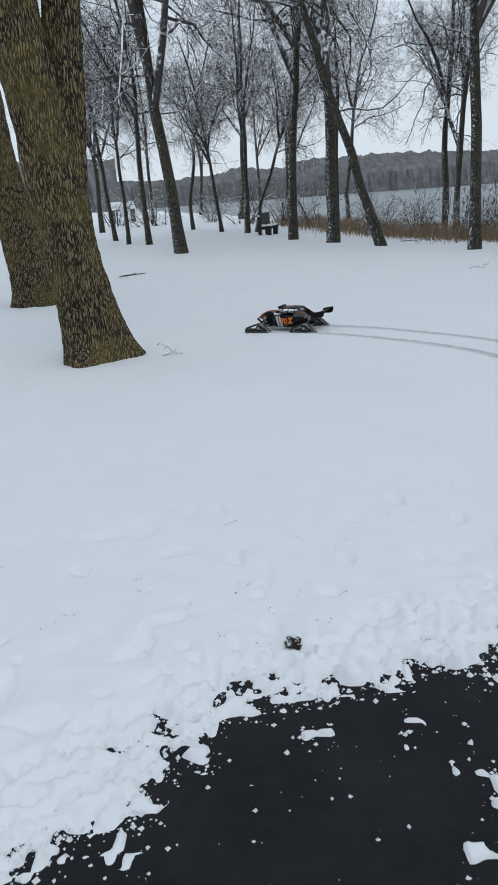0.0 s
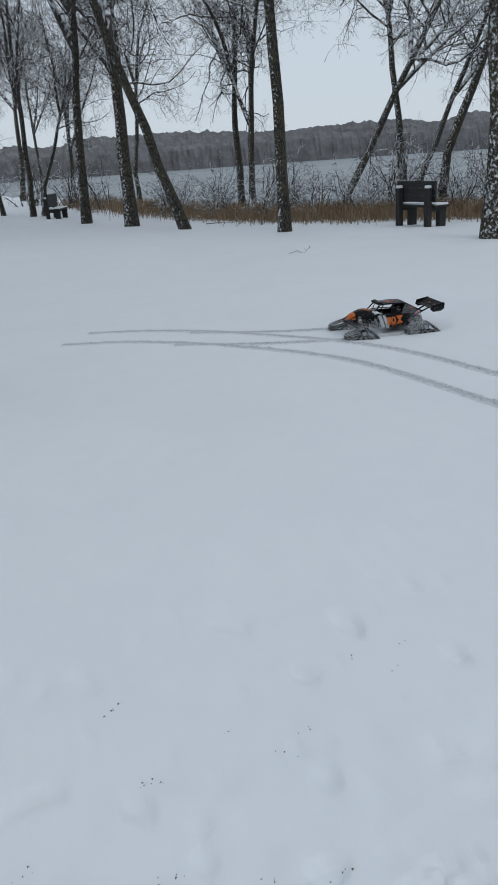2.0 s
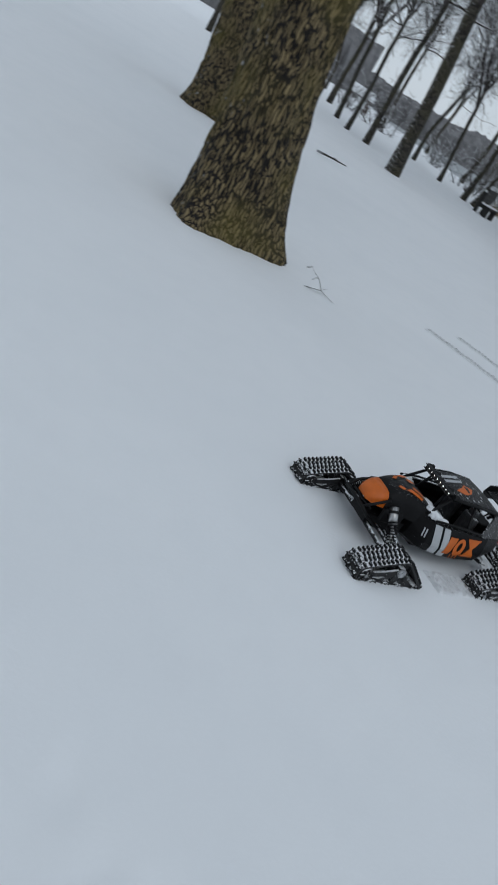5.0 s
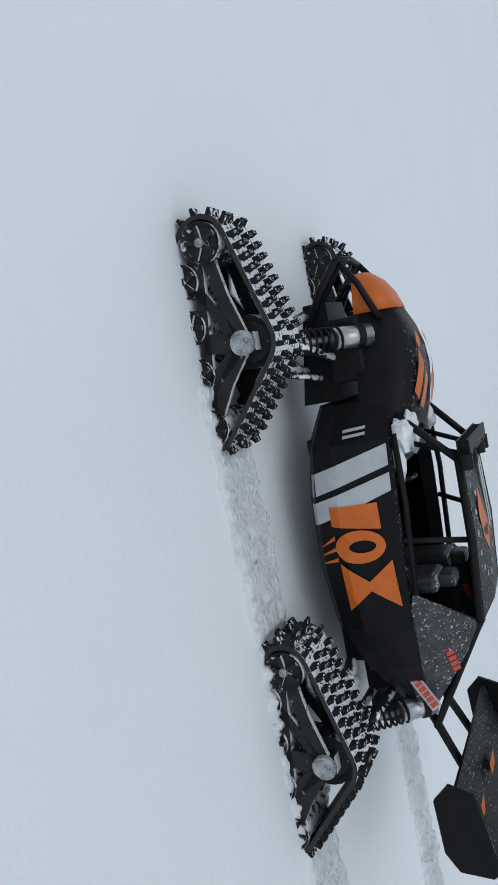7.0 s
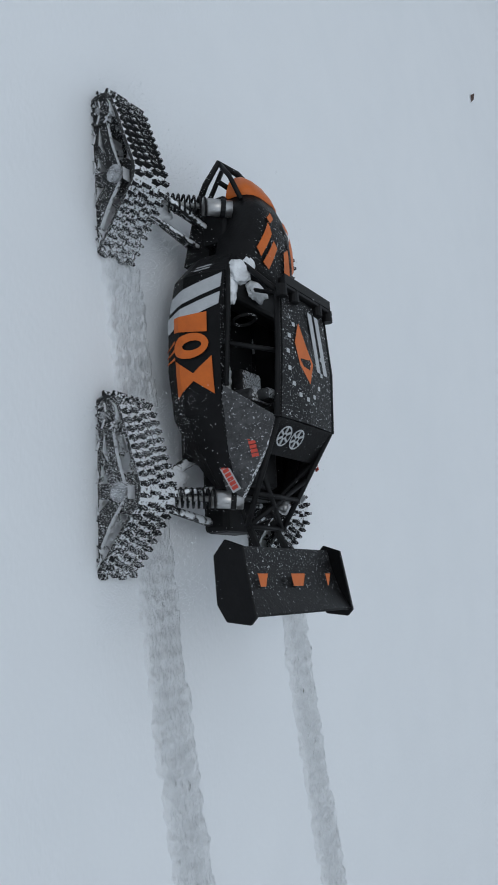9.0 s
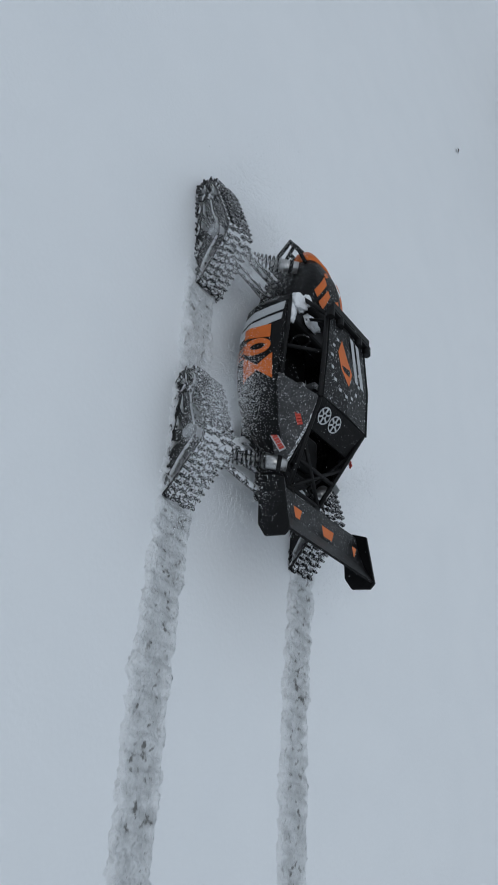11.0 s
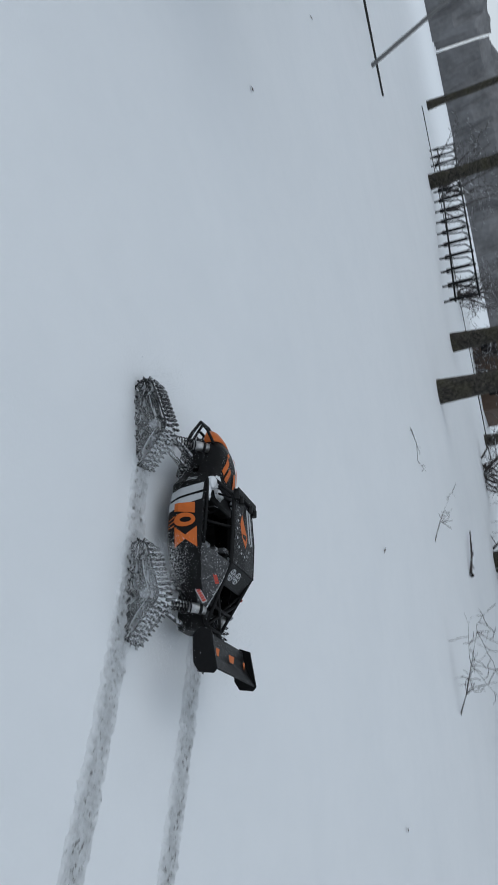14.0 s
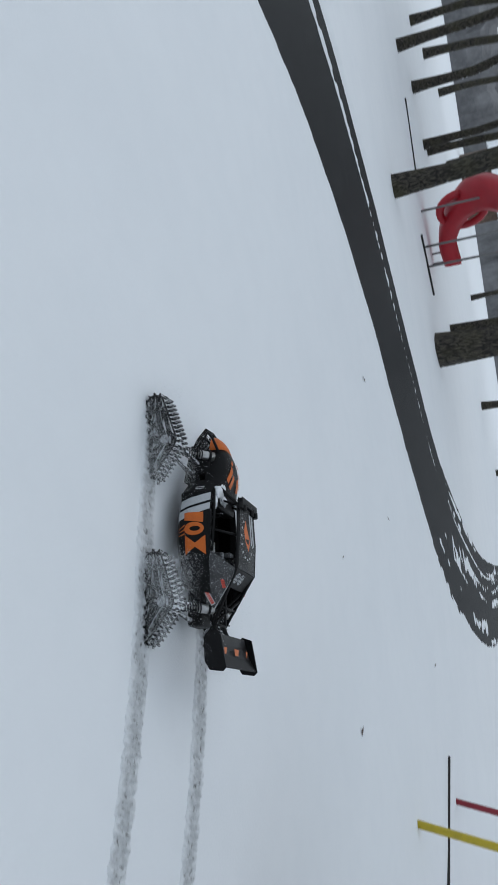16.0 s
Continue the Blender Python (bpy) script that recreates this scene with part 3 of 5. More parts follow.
reeds()
BUSH = [shrub(pose(7.9, 25.5, -0.4), 31, 2.2, 14, "bare twiggy lakeside shrub dusted with snow"), shrub(pose(9.9, 23.6, -0.5), 32, 2.0, 12, "bare twiggy lakeside shrub dusted with snow"),
        shrub(pose(5.6, 31.0, -0.3), 33, 1.8, 16, "bare twiggy lakeside shrub dusted with snow")]
for k, (x, y, s) in enumerate([(7.0, 24.6, 0.9), (8.0, 23.4, 0.9), (9.1, 22.3, 0.9), (10.2, 21.6, 1.0), (10.9, 20.4, 0.9), (11.6, 19.3, 1.0), (12.4, 18.2, 1.0), (5.2, 29.0, 1.0), (6.1, 26.4, 0.9), (10.4, 23.0, 1.2), (11.8, 21.4, 1.1), (12.6, 19.9, 1.2), (13.6, 18.6, 1.1), (15.0, 17.8, 1.3), (16.6, 16.2, 1.2), (6.6, 28.6, 0.9), (3.9, 38, 1.2), (2.8, 42, 1.3), (1.0, 47, 1.3), (8.6, 24.6, 0.8), (-1.5, 52, 1.4),
                               (-5, 50, 1.4), (-8, 55, 1.5), (-11, 50, 1.4), (-31, 2, 1.3), (-31.5, 5, 1.4), (-31, 8, 1.3), (-30, 11, 1.4), (-29, 14, 1.4), (-33, -1, 1.3), (-27, 12.5, 1.2), (-25.5, 15, 1.2), (-34, 3.5, 1.5), (-35, 7, 1.5), (-33.5, 10.5, 1.5), (-38, -8, 1.4), (-40, -13, 1.5), (-42, -6, 1.5)]):
    ob = copy_thing(BUSH[k % 3], Matrix())
    ob.matrix_basis = pose(x, y, max(-0.5, on_ground(x, y)) - 0.05, 0, 0, 77 * k) @ Matrix.Diagonal((s, s, s, 1))


# ---------------------------------------------------------------- the tracked buggy
M_BLACK = add_snow(mat("black_body_shell", (0.005, 0.005, 0.0055), 0.42, spots=(0.011, 0.011, 0.012), scale=14, amount=0.5, bump=0.12, bump_scale=200, spec=0.14), 0.06, 260, (0, 0, 1), 0.16)
M_CARBON = add_snow(mat("dark_textured_panel", (0.02, 0.02, 0.022), 0.5, spots=(0.10, 0.103, 0.106), scale=70, amount=0.5), 0.26, 260, (0, 0, 1), 0.14)
M_CAGE = add_snow(mat("black_cage_plastic", (0.005, 0.005, 0.0055), 0.5, spots=(0.014, 0.014, 0.015), scale=30, amount=0.4, spec=0.18), -0.02, 80, (0, 0, 1), 0.12)
M_RUBBER = add_snow(mat("black_rubber", (0.013, 0.013, 0.014), 0.75, spots=(0.03, 0.03, 0.03), scale=30, amount=0.5, spec=0.12), 0.16, 220, (0, 0, 1), 0.10)
M_BELT = add_snow(mat("snow_packed_belt", (0.014, 0.014, 0.015), 0.8, spots=(0.04, 0.04, 0.04), scale=30, amount=0.5), 0.30, 190, (0, 0, 1), 0.10)
M_WHEEL = add_snow(mat("black_plastic_wheel", (0.016, 0.016, 0.017), 0.45, spots=(0.03, 0.03, 0.03), scale=40, amount=0.6, spec=0.2), 0.31, 85, (0, 0, 1), 0.12)
M_HUB = mat("frosted_hub", (0.14, 0.145, 0.15), 0.6, spots=(0.55, 0.57, 0.6), scale=60, amount=0.8)
M_ORANGE = add_snow(mat("orange_print", (0.62, 0.13, 0.006), 0.45, spots=(0.46, 0.09, 0.006), scale=40, amount=0.5), -0.04, 130, (0, 0, 1), 0.12)
M_PALE = mat("pale_grey_print", (0.48, 0.50, 0.52), 0.5, spots=(0.36, 0.38, 0.4), scale=50, amount=0.6)
M_RED = mat("red_print", (0.55, 0.06, 0.035), 0.5, spots=(0.4, 0.04, 0.03), scale=60, amount=0.5)
M_STEEL = mat("brushed_steel", (0.5, 0.5, 0.5), 0.3, metal=0.9, spots=(0.35, 0.35, 0.35), scale=40, amount=0.5)
M_LED = mat("lit_led", (0.9, 0.9, 0.9), 0.3, emit=(0.95, 0.98, 1.0, 2.2))
M_CLUMP = mat("packed_snow", (0.84, 0.865, 0.89), 0.8, spots=(0.74, 0.77, 0.8), scale=40, amount=0.5, bump=0.6, bump_scale=120, spec=0.2)

buggy = thing("buggy", Matrix(), "black and orange radio-controlled desert buggy on four rubber snow tracks", "toy buggy")

# stations of the tub: x, then half width and height at the bottom edge, the bulge and the belt line
TUB = [(0.175, 0.055, 0.115, 0.095, 0.155, 0.088, 0.226), (0.12, 0.095, 0.10, 0.145, 0.15, 0.128, 0.232), (0.04, 0.112, 0.094, 0.163, 0.15, 0.147, 0.231), (-0.06, 0.115, 0.092, 0.166, 0.152, 0.15, 0.228),
       (-0.15, 0.11, 0.10, 0.162, 0.158, 0.147, 0.225), (-0.22, 0.09, 0.125, 0.14, 0.175, 0.128, 0.221), (-0.285, 0.06, 0.168, 0.10, 0.19, 0.098, 0.216)]


def tub_section(x):
    t = TUB
    for a, b in zip(t, t[1:]):
        if b[0] <= x <= a[0]:
            u = (a[0] - x) / (a[0] - b[0])
            return [a[i] + (b[i] - a[i]) * u for i in range(1, 7)]
    return list((t[0] if x > t[0][0] else t[-1])[1:])


def side_y(x, z):
    """Half width of the body's flank at x and height z."""
    b, bz, c, cz, d, dz = tub_section(x)
    line = [(bz, b), (bz + (cz - bz) * 0.36, (b + c) / 2 + 0.012), (cz, c), ((cz + dz) / 2, (c + d) / 2 + 0.002), (dz, d)]
    return float(np.interp(z, [p[0] for p in line], [p[1] for p in line]))


def decal(name, corners, material, parent, side, lift=0.0022, label=""):
    """A thin printed sheet that follows the flank; corners: four (x, z), front top, rear top, rear bottom, front bottom."""
    bm = bmesh.new()
    (ax, az), (bx, bz), (cx, cz), (dx, dz) = corners
    rows = []
    for i in range(11):
        v = i / 10
        row = []
        for j in range(4):
            u = j / 3
            x = (ax + (bx - ax) * u) * (1 - v) + (dx + (cx - dx) * u) * v
            z = (az + (bz - az) * u) * (1 - v) + (dz + (cz - dz) * u) * v
            row.append(bm.verts.new((x, side * (side_y(x, z) + lift), z)))
        rows.append(row)
    for r, q in zip(rows, rows[1:]):
        for k in range(3):
            bm.faces.new((r[k], r[k + 1], q[k + 1], q[k]))
    return part(name, bm, material, parent, label)


def body_shell():
    bm = bmesh.new()
    rows = []
    for s in TUB:
        x, b, bz, c, cz, d, dz = s
        left = [(x, b, bz), (x, (b + c) / 2 + 0.012, bz + (cz - bz) * 0.36), (x, c, cz), (x, (c + d) / 2 + 0.002, (cz + dz) / 2), (x, d, dz), (x, d - 0.012, dz + 0.002), (x, d - 0.016, dz - 0.02)]
        rows.append([bm.verts.new(p) for p in left[::-1]] + [bm.verts.new((p[0], -p[1], p[2])) for p in left])
    for r, q in zip(rows, rows[1:]):
        for k in range(len(r) - 1):
            bm.faces.new((r[k], r[k + 1], q[k + 1], q[k]))
    bm.faces.new(rows[0])
    bm.faces.new(rows[-1][::-1])
    return part("body", bm, M_BLACK, buggy, "black moulded body shell dusted with snow")


def loft(bm, sections, cap=True):
    rows = [[bm.verts.new(p) for p in s] for s in sections]
    for r, q in zip(rows, rows[1:]):
        for k in range(len(r) - 1):
            bm.faces.new((r[k], r[k + 1], q[k + 1], q[k]))
    if cap:
        bm.faces.new(rows[0])
        bm.faces.new(rows[-1][::-1])


def arch(x, hw, top, low, n=9, square=0.55):
    out = []
    for k in range(n + 1):
        a = math.pi * k / n
        c, s = math.cos(a), math.sin(a)
        out.append((x, hw * math.copysign(abs(c) ** square, c), low + (top - low) * s ** square))
    return out


def hood_section(x):
    u = (x - 0.12) / 0.185
    return 0.118 - 0.060 * u ** 0.8, 0.254 + 0.030 * math.sin(math.pi * min(1.0, 0.78 * u)) - 0.022 * u * u


body = body_shell()
bm = bmesh.new()
loft(bm, [arch(x, *hood_section(x), 0.19) for x in (0.12, 0.15, 0.18, 0.21, 0.24, 0.27, 0.305)])
hood = part("hood", bm, M_BLACK, buggy, "black sloping hood with printed flames", True)
bm = bmesh.new()
loft(bm, [arch(0.301, 0.061, 0.2545, 0.195), arch(0.325, 0.055, 0.246, 0.195), arch(0.346, 0.045, 0.233, 0.195), arch(0.362, 0.028, 0.214, 0.196)])
part("nose_cap", bm, M_ORANGE, buggy, "rounded orange nose cap", True)
# printed shapes on the hood
for pts in ([(0.235, 0.04), (0.175, 0.070), (0.16, 0.058), (0.212, 0.032)], [(0.20, 0.026), (0.152, 0.050), (0.144, 0.028), (0.19, 0.012)], [(0.262, 0.024), (0.245, 0.040), (0.234, 0.034), (0.25, 0.018)]):
    for side in (1, -1):
        bm = bmesh.new()
        f = bm.faces.new([bm.verts.new((x, side * y, 0)) for x, y in pts])
        bmesh.ops.subdivide_edges(bm, edges=bm.edges[:], cuts=3, use_grid_fill=True)
        for v in bm.verts:
            (hw, top), low = hood_section(v.co.x), 0.19
            c = min(0.999, abs(v.co.y) / hw) ** (1 / 0.55)
            v.co.z = low + (top - low) * max(0.0, 1 - c * c) ** (0.275) + 0.0035
        part("flame_print", bm, M_ORANGE, hood)

# flank prints: two slanting pale bands, an orange emblem of three plain shapes, small bars
for side in (1, -1):
    decal("pale_band", [(0.114, 0.228), (0.084, 0.228), (0.048, 0.106), (0.080, 0.106)], M_PALE, body, side)
    decal("pale_band", [(0.074, 0.228), (0.049, 0.228), (0.006, 0.102), (0.038, 0.102)], M_PALE, body, side)
    decal("emblem_block", [(0.036, 0.207), (-0.002, 0.207), (0.008, 0.137), (0.036, 0.137)], M_ORANGE, body, side, 0.0036)
    ring = [(-0.024 + 0.024 * math.cos(a), 0.174 + 0.036 * math.sin(a)) for a in [k * math.tau / 28 for k in range(29)]]
    inner = [(-0.024 + 0.009 * math.cos(a), 0.178 + 0.019 * math.sin(a)) for a in [k * math.tau / 28 for k in range(29)]]
    bm = bmesh.new()
    for k in range(28):
        bm.faces.new([bm.verts.new((x, side * (side_y(x, z) + 0.0045), z)) for x, z in (ring[k], ring[k + 1], inner[k + 1], inner[k])])
    part("emblem_ring", bm, M_ORANGE, body)
    for k in range(3):
        decal("emblem_streak", [(-0.006 - 0.016 * k, 0.139), (-0.012 - 0.016 * k, 0.139), (-0.024 - 0.012 * k, 0.112), (-0.022 - 0.012 * k, 0.114)], M_ORANGE, body, side, 0.0036)
    decal("emblem_bow", [(-0.048, 0.215), (-0.118, 0.217), (-0.09, 0.179), (-0.076, 0.179)], M_ORANGE, body, side, 0.0036)
    decal("emblem_bow", [(-0.076, 0.179), (-0.09, 0.179), (-0.118, 0.143), (-0.046, 0.141)], M_ORANGE, body, side, 0.0036)
    for k in range(2):
        decal("small_bar", [(0.142 - 0.008 * k, 0.20), (0.138 - 0.008 * k, 0.20), (0.136 - 0.008 * k, 0.168), (0.140 - 0.008 * k, 0.168)], M_PALE, body, side, 0.004)

# rear quarter panels
for side in (1, -1):
    bm = bmesh.new()
    out = [(-0.105, 0.146, 0.232), (-0.165, 0.098, 0.308), (-0.215, 0.094, 0.282), (-0.298, 0.088, 0.224), (-0.285, 0.10, 0.2), (-0.225, 0.128, 0.2)]
    a = [bm.verts.new((x, side * (y + 0.004), z)) for x, y, z in out]
    b = [bm.verts.new((x, side * (y - 0.004), z)) for x, y, z in out]
    c = bm.verts.new((-0.205, side * 0.122, 0.243))
    for k in range(6):
        bm.faces.new((a[k], a[(k + 1) % 6], c))
        bm.faces.new((a[k], a[(k + 1) % 6], b[(k + 1) % 6], b[k]))
    quarter = part("quarter_panel", bm, M_CARBON, buggy, "speckled grey rear quarter panel")
    bm = bmesh.new()
    rot = Matrix.Translation((-0.262, side * 0.1185, 0.216)) @ Matrix.Rotation(radians(30 * 1), 4, "Y") @ Matrix.Rotation(side * radians(22), 4, "X")
    box(bm, -0.030, -0.001, -0.008, 0.030, 0.001, 0.008, 0, rot)
    label_bar = part("sponsor_bar", bm, M_PALE, quarter)
    bm = bmesh.new()
    for k in range(6):
        box(bm, -0.0265 + 0.009 * k, side * 0.001, -0.0055, -0.0195 + 0.009 * k, side * 0.002, 0.0055, 0, rot)
    part("sponsor_print", bm, M_RED, quarter)
    rot = Matrix.Translation((-0.205, side * 0.1125, 0.262)) @ Matrix.Rotation(radians(14), 4, "Y") @ Matrix.Rotation(side * radians(36), 4, "X")
    bm = bmesh.new()
    for k in range(7):
        box(bm, -0.028 + 0.008 * k, -0.001, -0.006, -0.022 + 0.008 * k, 0.001, 0.006, 0, rot)
    part("sponsor_print", bm, M_RED, quarter)

# roof with two pale stripes, an emblem and small bars
bm = bmesh.new()
loft(bm, [[(0.07, -0.082, 0.308), (0.07, -0.078, 0.319), (0.07, 0, 0.323), (0.07, 0.078, 0.319), (0.07, 0.082, 0.308)], [(-0.05, -0.096, 0.31), (-0.05, -0.09, 0.322), (-0.05, 0, 0.327), (-0.05, 0.09, 0.322), (-0.05, 0.096, 0.31)],
           [(-0.165, -0.1, 0.304), (-0.165, -0.094, 0.315), (-0.165, 0, 0.32), (-0.165, 0.094, 0.315), (-0.165, 0.1, 0.304)]])
roof = part("roof", bm, M_BLACK, buggy, "flat black roof panel with printed stripes")


def roof_print(name, pts, material):
    bm = bmesh.new()
    bm.faces.new([bm.verts.new((x, y, 0.3252 - abs(y) * 0.052 + 0.0025 - max(0, -0.05 - x) * 0.06)) for x, y in pts])
    part(name, bm, material, roof)


roof_print("roof_stripe", [(0.05, 0.0), (0.05, -0.018), (-0.06, -0.045), (-0.06, -0.03)], M_PALE)
roof_print("roof_stripe", [(0.05, -0.028), (0.05, -0.045), (-0.06, -0.075), (-0.06, -0.058)], M_PALE)
roof_print("roof_emblem", [(0.02, 0.035), (-0.02, 0.05), (-0.06, 0.035), (-0.09, 0.0), (-0.05, -0.012), (-0.02, 0.012)], M_ORANGE)
for k in range(11):
    a = radians(40 + 24 * k)
    cx, cy = -0.045 + 0.075 * math.cos(a), 0.012 + 0.062 * math.sin(a)
    roof_print("roof_bar", [(cx + 0.004, cy + 0.005), (cx + 0.004, cy - 0.005), (cx - 0.004, cy - 0.005), (cx - 0.004, cy + 0.005)], M_PALE)
# rear screen with round fan grilles
bm = bmesh.new()
loft(bm, [[(-0.166, -0.096, 0.314), (-0.166, 0.096, 0.314)], [(-0.222, -0.088, 0.272), (-0.222, 0.088, 0.272)], [(-0.220, -0.088, 0.266), (-0.220, 0.088, 0.266)]], False)
screen = part("rear_screen", bm, M_BLACK, buggy)
tilt = Matrix.Rotation(radians(-37), 4, "Y")
for y in (0.062, 0.018):
    bm = bmesh.new()
    n = 18
    for r0, r1 in ((0.0175, 0.0205), (0.004, 0.007)):
        for k in range(n):
            a, b = k * math.tau / n, (k + 1) * math.tau / n
            bm.faces.new([bm.verts.new((r * math.cos(w), r * math.sin(w), 0.002)) for r, w in ((r0, a), (r1, a), (r1, b), (r0, b))])
    for k in range(6):
        box(bm, 0.006, -0.0018, 0.0, 0.018, 0.0018, 0.002, 0, Matrix.Rotation(k * math.tau / 6, 4, "Z"))
    bmesh.ops.transform(bm, matrix=Matrix.Translation((-0.192, y, 0.2975)) @ tilt, verts=bm.verts)
    part("fan_grille", bm, M_PALE, screen, "round grey fan grille")

# cockpit
bm = bmesh.new()
box(bm, -0.22, -0.105, 0.10, 0.13, 0.105, 0.135, 0.004)
part("cockpit_floor", bm, M_CAGE, buggy)
for y in (0.055, -0.055):
    bm = bmesh.new()
    box(bm, -0.10, y - 0.036, 0.135, -0.02, y + 0.036, 0.165, 0.008)
    box(bm, -0.125, y - 0.036, 0.15, -0.098, y + 0.036, 0.255, 0.008)
    box(bm, -0.122, y - 0.02, 0.253, -0.1, y + 0.02, 0.28, 0.006)
    part("seat", bm, M_CARBON, buggy)
bm = bmesh.new()
box(bm, 0.07, -0.11, 0.19, 0.125, 0.11, 0.236, 0.008)
dash = part("dashboard", bm, M_CAGE, buggy)
bm = bmesh.new()
tube(bm, [(0.045 + 0.004 * math.sin(a), 0.055 + 0.022 * math.cos(a), 0.222 + 0.022 * math.sin(a)) for a in [k * math.tau / 14 for k in range(15)]], 0.003, 6)
part("steering_wheel", bm, M_RUBBER, dash)
bm = bmesh.new()
box(bm, -0.29, -0.07, 0.12, -0.16, 0.07, 0.19, 0.01)
box(bm, -0.27, -0.04, 0.19, -0.19, 0.05, 0.222, 0.008)
part("motor_case", bm, M_CAGE, buggy)

# cage bars
for side in (1, -1):
    for nm, pts, r in (("windshield_pillar", [(0.148, 0.1 * side, 0.24), (0.07, 0.084 * side, 0.314)], 0.0055), ("door_bar", [(0.125, 0.13 * side, 0.24), (0.03, 0.14 * side, 0.243), (-0.105, 0.145 * side, 0.236)], 0.0045),
                       ("window_post", [(-0.025, 0.146 * side, 0.232), (-0.045, 0.095 * side, 0.312)], 0.0045), ("roof_rail", [(0.07, 0.086 * side, 0.314), (-0.05, 0.099 * side, 0.317), (-0.166, 0.102 * side, 0.31)], 0.0055),
                       ("rear_stay", [(-0.166, 0.098 * side, 0.309), (-0.345, 0.062 * side, 0.212)], 0.0055), ("rear_brace", [(-0.222, 0.088 * side, 0.272), (-0.30, 0.05 * side, 0.19), (-0.345, 0.062 * side, 0.212)], 0.0045),
                       ("hood_stay", [(0.10, 0.06 * side, 0.243), (0.072, 0.05 * side, 0.315)], 0.004)):
        bm = bmesh.new()
        tube(bm, pts, r, 8)
        part(nm, bm, M_CAGE, buggy, "", True)
for pts in ([(-0.345, -0.066, 0.212), (-0.345, 0.066, 0.212)], [(-0.25, -0.085, 0.262), (-0.345, 0.06, 0.212)], [(-0.25, 0.085, 0.262), (-0.345, -0.06, 0.212)], [(-0.29, -0.075, 0.242), (-0.29, 0.075, 0.242)]):
    bm = bmesh.new()
    tube(bm, pts, 0.005, 8)
    part("cross_bar", bm, M_CAGE, buggy, "", True)

# light bar
bm = bmesh.new()
box(bm, 0.072, -0.088, 0.316, 0.079, 0.088, 0.333, 0.002)
box(bm, 0.079, -0.088, 0.3305, 0.097, 0.088, 0.3335)
box(bm, 0.079, -0.088, 0.3155, 0.097, 0.088, 0.3185)
for k in range(9):
    box(bm, 0.079, -0.081 + 0.02 * k, 0.3185, 0.096, -0.079 + 0.02 * k, 0.3305)
bar = part("light_bar", bm, M_CAGE, buggy, "black light bar with lit white lamps")
for k in range(8):
    bm = bmesh.new()
    y = -0.07 + 0.02 * k
    disc(bm, (0.0815, y, 0.3245), (1, 0, 0), 0.006, 0.003, 12)
    part("lamp", bm, M_LED, bar)
for y in (0.088, -0.088, 0.045, -0.045):
    bm = bmesh.new()
    disc(bm, (0.066, y, 0.325), (1, 0, 0), 0.0105, 0.022, 12)
    part("lamp_housing", bm, M_CAGE, bar)

# front bumper and skid
for pts, r in (([(0.285, 0.066, 0.12), (0.345, 0.066, 0.152), (0.384, 0.062, 0.182), (0.388, 0, 0.186), (0.384, -0.062, 0.182), (0.345, -0.066, 0.152), (0.285, -0.066, 0.12)], 0.0065),
               ([(0.29, 0.062, 0.232), (0.345, 0.066, 0.210), (0.384, 0.058, 0.183)], 0.005), ([(0.29, -0.062, 0.232), (0.345, -0.066, 0.210), (0.384, -0.058, 0.183)], 0.005), ([(0.345, 0.058, 0.18), (0.35, -0.058, 0.18)], 0.005),
               ([(0.382, 0.045, 0.183), (0.30, 0.035, 0.12)], 0.005), ([(0.382, -0.045, 0.183), (0.30, -0.035, 0.12)], 0.005)):
    bm = bmesh.new()
    tube(bm, pts, r, 8)
    part("bumper_bar", bm, M_CAGE, buggy, "", True)
bm = bmesh.new()
loft(bm, [[(0.18, -0.075, 0.098), (0.18, 0.075, 0.098), (0.18, 0.075, 0.16), (0.18, -0.075, 0.16), (0.18, -0.075, 0.098)], [(0.33, -0.05, 0.115), (0.33, 0.05, 0.115), (0.33, 0.045, 0.15), (0.33, -0.045, 0.15), (0.33, -0.05, 0.115)]])
part("front_chassis", bm, M_CAGE, buggy)
for side in (1, -1):
    bm = bmesh.new()
    box(bm, 0.205, side * 0.062, 0.15, 0.30, side * 0.082, 0.205, 0.006)
    part("shock_tower", bm, M_CAGE, buggy)


# suspension
def shock(top, foot):
    top, foot = Vector(top), Vector(foot)
    d = (foot - top).normalized()
    bm = bmesh.new()
    tube(bm, [top, top.lerp(foot, 0.42)], 0.0165, 14)
    tube(bm, [top.lerp(foot, 0.42), foot], 0.005, 8)
    s = part("shock_body", bm, M_STEEL, buggy, "polished shock absorber body", True)
    bm = bmesh.new()
    tube(bm, [top.lerp(foot, 0.10), top.lerp(foot, 0.17)], 0.0185, 14)
    part("shock_collar", bm, M_CAGE, s)
    a = d.orthogonal().normalized()
    b = d.cross(a)
    bm = bmesh.new()
    n = 8 * 12
    tube(bm, [top.lerp(foot, 0.36 + 0.58 * k / n) + (a * math.cos(k * math.tau / 12) + b * math.sin(k * math.tau / 12)) * 0.0175 for k in range(n + 1)], 0.0022, 5)
    part("spring", bm, M_CAGE, s)


